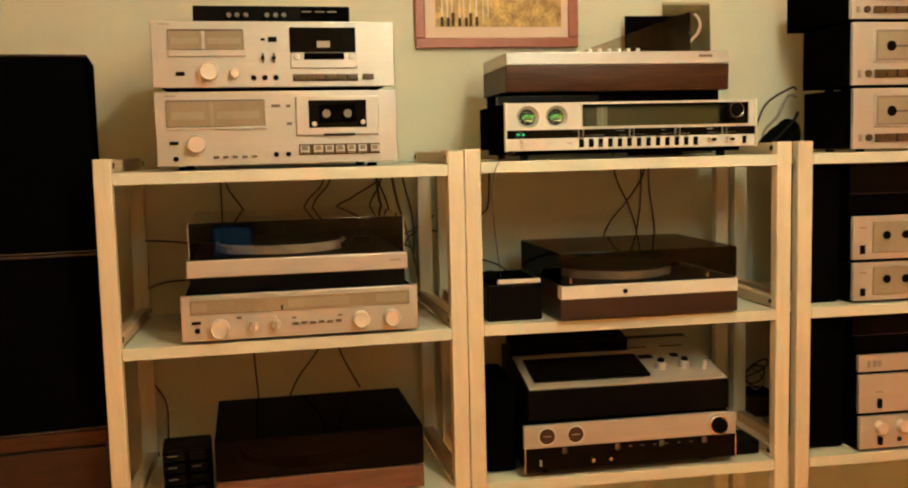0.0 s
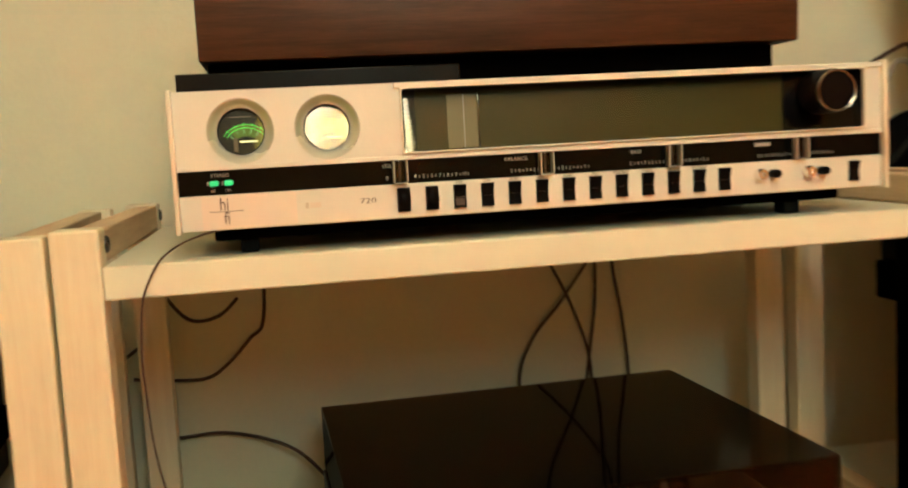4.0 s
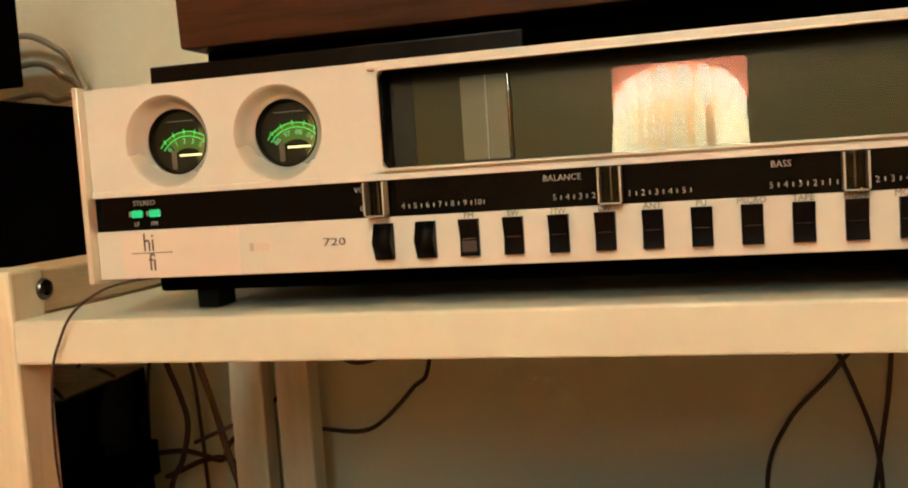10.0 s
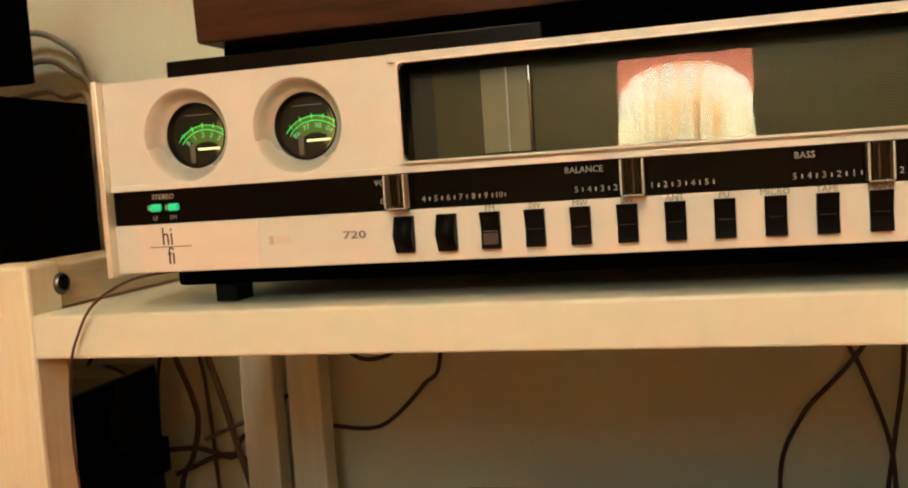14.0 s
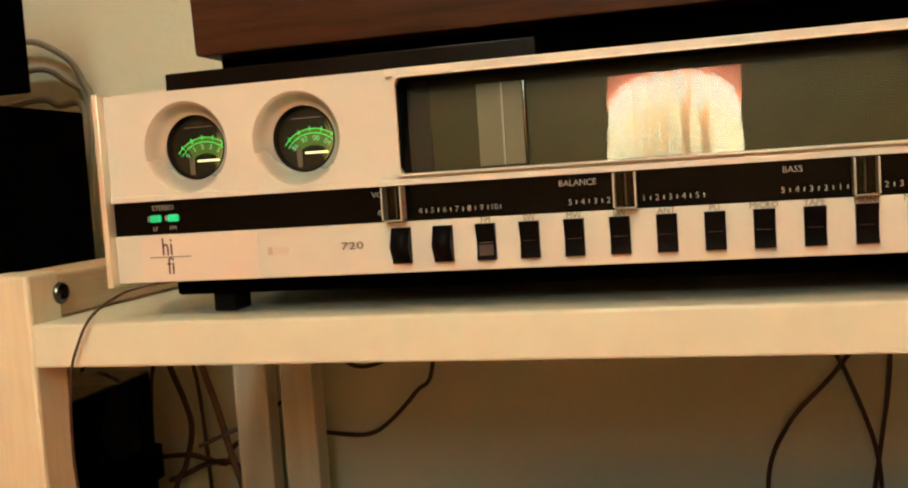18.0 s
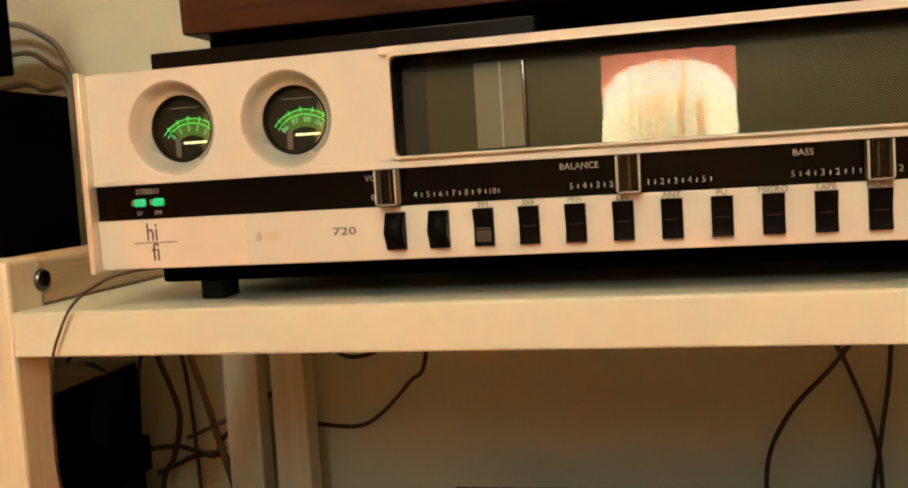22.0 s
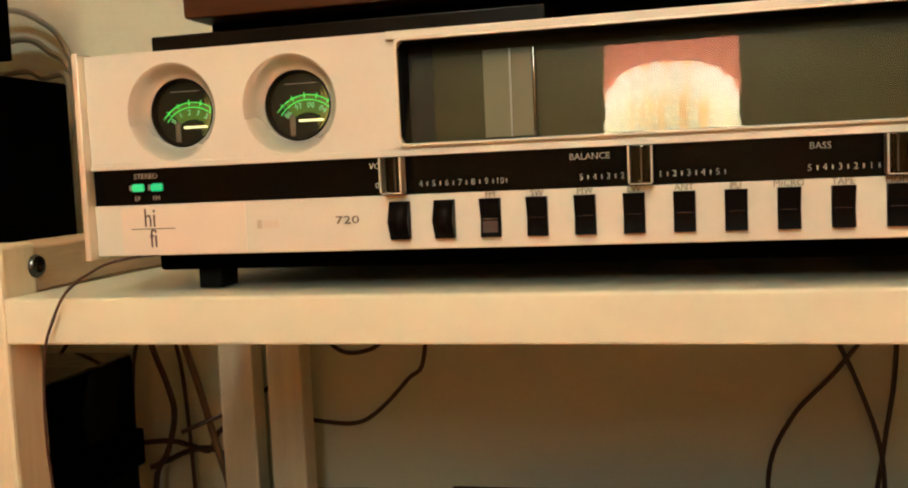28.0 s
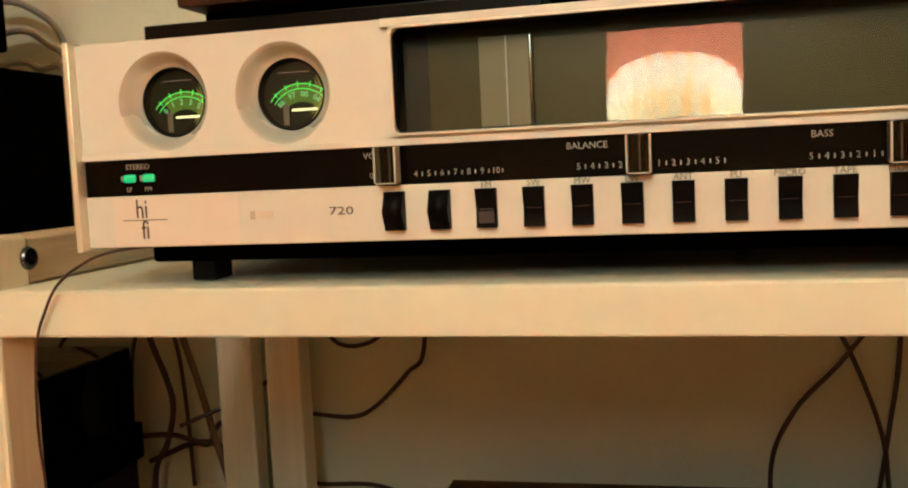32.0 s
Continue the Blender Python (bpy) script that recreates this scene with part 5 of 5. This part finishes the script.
# ---------------------------------------------------------------- left of the shelves
cb = thing("low_cabinet", pose(-1.305, -0.012, 0, 0, 0, 7.5), "reddish wooden cabinet under the black loudspeakers", "cabinet")
part("carcass", box(0, 0.513, 0.012, 0.30, 0, 0.632, 0.003), M_REDWOOD, cb)
part("top_board", box(-0.004, 0.515, 0.0, 0.302, 0.6322, 0.662, 0.002), M_TEAK, cb, "dark top board")
part("door", box(0.006, 0.512, 0.0, 0.0118, 0.05, 0.625, 0.002), M_REDWOOD, cb)
for z, h in ((0.6625, 0.385), (1.0480, 0.418)):
    s = loudspeaker(pose(-1.292, -0.004, z, 0, 0, 7.5), 0.503, 0.26, h, "large black loudspeaker in a stack of two")
    part("trim", box(0.0, 0.503, -0.001, 0.012, h - 0.0055, h - 0.0015, 0.0004), M_DIMTRIM, s, "thin dull trim line")
    part("trim", box(0.0, 0.503, -0.001, 0.012, 0.0015, 0.0045, 0.0004), M_DIMTRIM, s)

# ---------------------------------------------------------------- picture
pf = thing("framed_picture", pose(-0.045, 0.448, 1.514), "golden abstract drawing in a red wooden frame", "picture")
PW_, PH_, B_ = 0.440, 0.34, 0.026
part("frame_side", box(0, PW_, 0, 0.020, 0, B_, 0.003), M_FRAME, pf, "red-brown wood")
part("frame_side", box(0, PW_, 0, 0.020, PH_ - B_, PH_, 0.003), M_FRAME, pf, "red-brown wood")
part("frame_side", box(0, B_, 0.0002, 0.020, B_ + 0.0003, PH_ - B_ - 0.0003, 0.003), M_FRAME, pf, "red-brown wood")
part("frame_side", box(PW_ - B_, PW_, 0.0002, 0.020, B_ + 0.0003, PH_ - B_ - 0.0003, 0.003), M_FRAME, pf, "red-brown wood")
part("mount", box(B_, PW_ - B_, 0.010, 0.013, B_, PH_ - B_, 0), M_MAT, pf, "pinkish card mount")
art = part("drawing", box(0.055, PW_ - 0.045, 0.0085, 0.0098, 0.055, PH_ - 0.055, 0), M_PAINT, pf, "golden brown drawing")
for i in range(9):
    x = 0.068 + 0.016 * i + random.uniform(-0.003, 0.003)
    part("pale_stroke", box(x, x + random.uniform(0.002, 0.004), 0.0080, 0.0084, 0.060 + random.uniform(0, 0.02), 0.27, 0), M_CREAM, art)
for i in range(7):
    x = 0.066 + 0.016 * i + random.uniform(-0.003, 0.003)
    part("dark_stroke", box(x, x + 0.008, 0.0077, 0.0081, 0.0565, 0.075 + random.uniform(0, 0.02), 0), M_TEAK, art)

# ---------------------------------------------------------------- cables


def cable(points, r=0.0022, material=None, label="thin dark cable hanging behind the shelf"):
    return tagged(part("cable", tube(points, r), material or M_CABLE), label, "cable", "loose cables")


WALL = 0.455
for pts in ([(0.58, WALL, 1.26), (0.578, WALL, 1.17), (0.527, WALL, 1.092), (0.482, WALL, 1.04), (0.461, WALL, 0.98), (0.47, WALL - 0.02, 0.87)],
            [(0.49, WALL, 1.26), (0.497, WALL, 1.17), (0.533, WALL, 1.088), (0.556, WALL, 1.02), (0.562, WALL, 0.96), (0.57, WALL - 0.02, 0.87)],
            [(0.575, WALL + 0.006, 1.26), (0.572, WALL + 0.006, 1.10), (0.562, WALL + 0.006, 1.02), (0.553, WALL + 0.006, 0.95), (0.555, WALL - 0.01, 0.87)],
            [(0.592, WALL, 1.26), (0.594, WALL, 1.14), (0.605, WALL, 1.06), (0.612, WALL, 0.98), (0.605, WALL - 0.02, 0.87)],
            [(0.145, WALL, 1.22), (0.140, WALL, 1.10), (0.121, WALL, 1.073), (0.089, WALL, 1.041), (0.063, WALL, 1.028), (0.020, WALL, 1.030), (-0.02, WALL, 1.035)],
            [(0.0, WALL, 0.958), (0.03, WALL, 0.957), (0.08, WALL, 0.958), (0.13, WALL - 0.01, 0.948), (0.17, WALL - 0.02, 0.93), (0.20, WALL - 0.03, 0.90)],
            [(0.02, WALL, 1.14), (0.05, WALL, 1.103), (0.085, WALL, 1.104), (0.11, WALL, 1.125)],
            [(-0.559, WALL, 1.20), (-0.559, WALL, 1.15), (-0.556, WALL, 0.95)],
            [(-0.548, WALL, 1.20), (-0.540, WALL, 1.16), (-0.495, WALL, 1.08), (-0.49, WALL, 0.95)],
            [(-0.295, WALL, 1.20), (-0.302, WALL, 1.165), (-0.352, WALL, 1.10), (-0.37, WALL, 0.95)],
            [(-0.275, WALL, 1.20), (-0.285, WALL, 1.165), (-0.33, WALL, 1.10), (-0.34, WALL, 0.95)],
            [(-0.150, WALL, 1.20), (-0.158, WALL, 1.170), (-0.222, WALL, 1.13), (-0.275, WALL, 1.09), (-0.29, WALL, 0.95)],
            [(-0.158, WALL, 1.20), (-0.154, WALL, 1.17), (-0.128, WALL, 1.09), (-0.12, WALL, 0.95)],
            [(-0.146, WALL, 1.20), (-0.150, WALL, 1.165), (-0.183, WALL, 1.09), (-0.19, WALL, 0.95)],
            [(-0.092, WALL, 1.20), (-0.086, WALL, 1.16), (-0.066, WALL, 1.07), (-0.065, WALL, 0.95)],
            [(-0.496, WALL, 0.83), (-0.494, WALL, 0.73), (-0.486, WALL, 0.60), (-0.48, WALL, 0.52)],
            [(-0.310, WALL, 0.83), (-0.322, WALL, 0.74), (-0.380, WALL, 0.66), (-0.405, WALL, 0.61)],
            [(-0.285, WALL, 0.83), (-0.272, WALL, 0.73), (-0.220, WALL, 0.62)],
            [(-0.765, 0.41, 0.70), (-0.735, 0.41, 0.66), (-0.714, 0.40, 0.62), (-0.708, 0.36, 0.56), (-0.70, 0.25, 0.50)],
            [(-0.735, 0.34, 1.045), (-0.66, 0.33, 1.040), (-0.60, 0.33, 1.030)],
            [(-0.735, 0.34, 0.928), (-0.690, 0.33, 0.942), (-0.60, 0.33, 0.948)],
            [(-0.10, 0.40, 1.03), (-0.05, 0.43, 1.05), (-0.01, 0.445, 1.075)],
            [(0.852, WALL, 0.80), (0.849, WALL, 0.70), (0.853, WALL, 0.61), (0.93, WALL, 0.53)]):
    cable(pts)
cable([(-0.162, 0.44, 1.19), (-0.153, 0.44, 1.118), (-0.136, 0.44, 1.069), (-0.130, 0.44, 1.038), (-0.140, 0.44, 0.999), (-0.156, 0.44, 0.967), (-0.16, 0.44, 0.88)], 0.0032)
cable([(-0.120, 0.43, 1.18), (-0.109, 0.43, 1.120), (-0.093, 0.43, 1.065), (-0.080, 0.43, 1.014), (-0.067, 0.43, 0.966), (-0.055, 0.43, 0.90)], 0.0036, M_TANCABLE, "thick tan cable hanging behind the shelf")
cable([(-0.20, 0.44, 1.003), (-0.141, 0.44, 1.009), (-0.115, 0.44, 1.005), (-0.092, 0.44, 1.000), (-0.082, 0.44, 1.018), (-0.060, 0.44, 1.035)], 0.0028)
cable([(-0.165, 0.446, 0.978), (-0.143, 0.446, 0.987), (-0.119, 0.446, 0.997), (-0.092, 0.446, 1.000), (-0.065, 0.446, 0.986)], 0.0030)
cable([(-0.39, 0.44, 1.43), (-0.30, 0.44, 1.466), (-0.247, 0.44, 1.448), (-0.225, 0.44, 1.419), (-0.218, 0.44, 1.38), (-0.23, 0.43, 1.225)], 0.0035, M_WCABLE, "grey cable behind the silver decks")
cable([(-0.39, 0.445, 1.41), (-0.29, 0.445, 1.436), (-0.25, 0.445, 1.421), (-0.225, 0.445, 1.385), (-0.235, 0.44, 1.225)], 0.0035, M_WCABLE, "grey cable behind the silver decks")
cable([(-0.39, 0.44, 1.385), (-0.282, 0.435, 1.402), (-0.253, 0.435, 1.394), (-0.222, 0.435, 1.380), (-0.24, 0.42, 1.225)], 0.004, M_WCABLE, "grey cable behind the silver decks")
cable([(1.0, 0.40, 1.39), (0.983, 0.40, 1.394), (0.909, 0.40, 1.349), (0.878, 0.40, 1.266), (0.88, 0.39, 1.223)], 0.003, M_CABLE, "dark cable curling beside the decks")
cable([(1.0, 0.40, 1.37), (0.975, 0.40, 1.372), (0.945, 0.40, 1.318), (0.905, 0.40, 1.275), (0.90, 0.39, 1.223)], 0.004, M_WCABLE, "grey cable curling beside the decks")
cable([(0.135, 0.03, 1.2415), (0.111, -0.005, 1.2405), (0.090, -0.006, 1.2330), (0.076, -0.006, 1.2230), (0.067, -0.0055, 1.209), (0.0605, -0.0055, 1.192), (0.057, -0.005, 1.159), (0.057, -0.004, 1.125), (0.062, 0.0, 1.06), (0.08, 0.03, 0.955)], 0.0008, M_CABLE, "thin black wire hanging over the shelf edge")

# ---------------------------------------------------------------- ceiling lamp
ch = thing("chandelier", pose(LAMP.x, LAMP.y, LAMP.z), "round crystal chandelier with a red fabric band", "chandelier")
R_ = 0.138
part("canopy", lathe([(0.05, 0.520), (0.05, 0.510), (0.02, 0.490)], 32, "z"), M_CHROME, ch)
part("rod", lathe([(0.006, 0.20), (0.006, 0.50)], 12, "z"), M_CHROME, ch)
bm = bmesh.new()
rows = []
for z, k in ((0.012, 0), (0.176, 0), (0.176, -0.003), (0.012, -0.003)):
    rows.append([bm.verts.new(((R_ + k) * math.cos(2 * math.pi * i / 64), (R_ + k) * math.sin(2 * math.pi * i / 64), z)) for i in range(64)])
for a in range(4):
    for i in range(64):
        bm.faces.new((rows[a][i], rows[a][(i + 1) % 64], rows[(a + 1) % 4][(i + 1) % 64], rows[(a + 1) % 4][i]))
bmesh.ops.recalc_face_normals(bm, faces=bm.faces[:])
part("shade", bm, M_SHADE, ch, "red fabric band")
for r in (R_ - 0.006, 0.105):
    part("ring", tube([(r * math.cos(2 * math.pi * i / 16), r * math.sin(2 * math.pi * i / 16), 0.088) for i in range(17)], 0.003), M_CHROME, ch)
for i in range(3):
    a = 2 * math.pi * i / 3
    part("arm", tube([(0, 0, 0.20), (0.5 * R_ * math.cos(a), 0.5 * R_ * math.sin(a), 0.15), ((R_ - 0.006) * math.cos(a), (R_ - 0.006) * math.sin(a), 0.09)], 0.003), M_CHROME, ch)
# Added glowing cylinder: hides the far crystals and colours the gaps amber.
part("inner_glow", lathe([(0.030, -0.125), (0.078, -0.110), (0.088, -0.060), (0.088, 0.060), (0.080, 0.078)], 48, "z"), M_AMBER, ch, "added amber glowing cylinder that hides the far crystals")
part("shade_rim", tube([((R_ + 0.001) * math.cos(2 * math.pi * i / 24), (R_ + 0.001) * math.sin(2 * math.pi * i / 24), 0.166) for i in range(25)], 0.0022), M_RIMLIT, ch, "pale piping on the shade")
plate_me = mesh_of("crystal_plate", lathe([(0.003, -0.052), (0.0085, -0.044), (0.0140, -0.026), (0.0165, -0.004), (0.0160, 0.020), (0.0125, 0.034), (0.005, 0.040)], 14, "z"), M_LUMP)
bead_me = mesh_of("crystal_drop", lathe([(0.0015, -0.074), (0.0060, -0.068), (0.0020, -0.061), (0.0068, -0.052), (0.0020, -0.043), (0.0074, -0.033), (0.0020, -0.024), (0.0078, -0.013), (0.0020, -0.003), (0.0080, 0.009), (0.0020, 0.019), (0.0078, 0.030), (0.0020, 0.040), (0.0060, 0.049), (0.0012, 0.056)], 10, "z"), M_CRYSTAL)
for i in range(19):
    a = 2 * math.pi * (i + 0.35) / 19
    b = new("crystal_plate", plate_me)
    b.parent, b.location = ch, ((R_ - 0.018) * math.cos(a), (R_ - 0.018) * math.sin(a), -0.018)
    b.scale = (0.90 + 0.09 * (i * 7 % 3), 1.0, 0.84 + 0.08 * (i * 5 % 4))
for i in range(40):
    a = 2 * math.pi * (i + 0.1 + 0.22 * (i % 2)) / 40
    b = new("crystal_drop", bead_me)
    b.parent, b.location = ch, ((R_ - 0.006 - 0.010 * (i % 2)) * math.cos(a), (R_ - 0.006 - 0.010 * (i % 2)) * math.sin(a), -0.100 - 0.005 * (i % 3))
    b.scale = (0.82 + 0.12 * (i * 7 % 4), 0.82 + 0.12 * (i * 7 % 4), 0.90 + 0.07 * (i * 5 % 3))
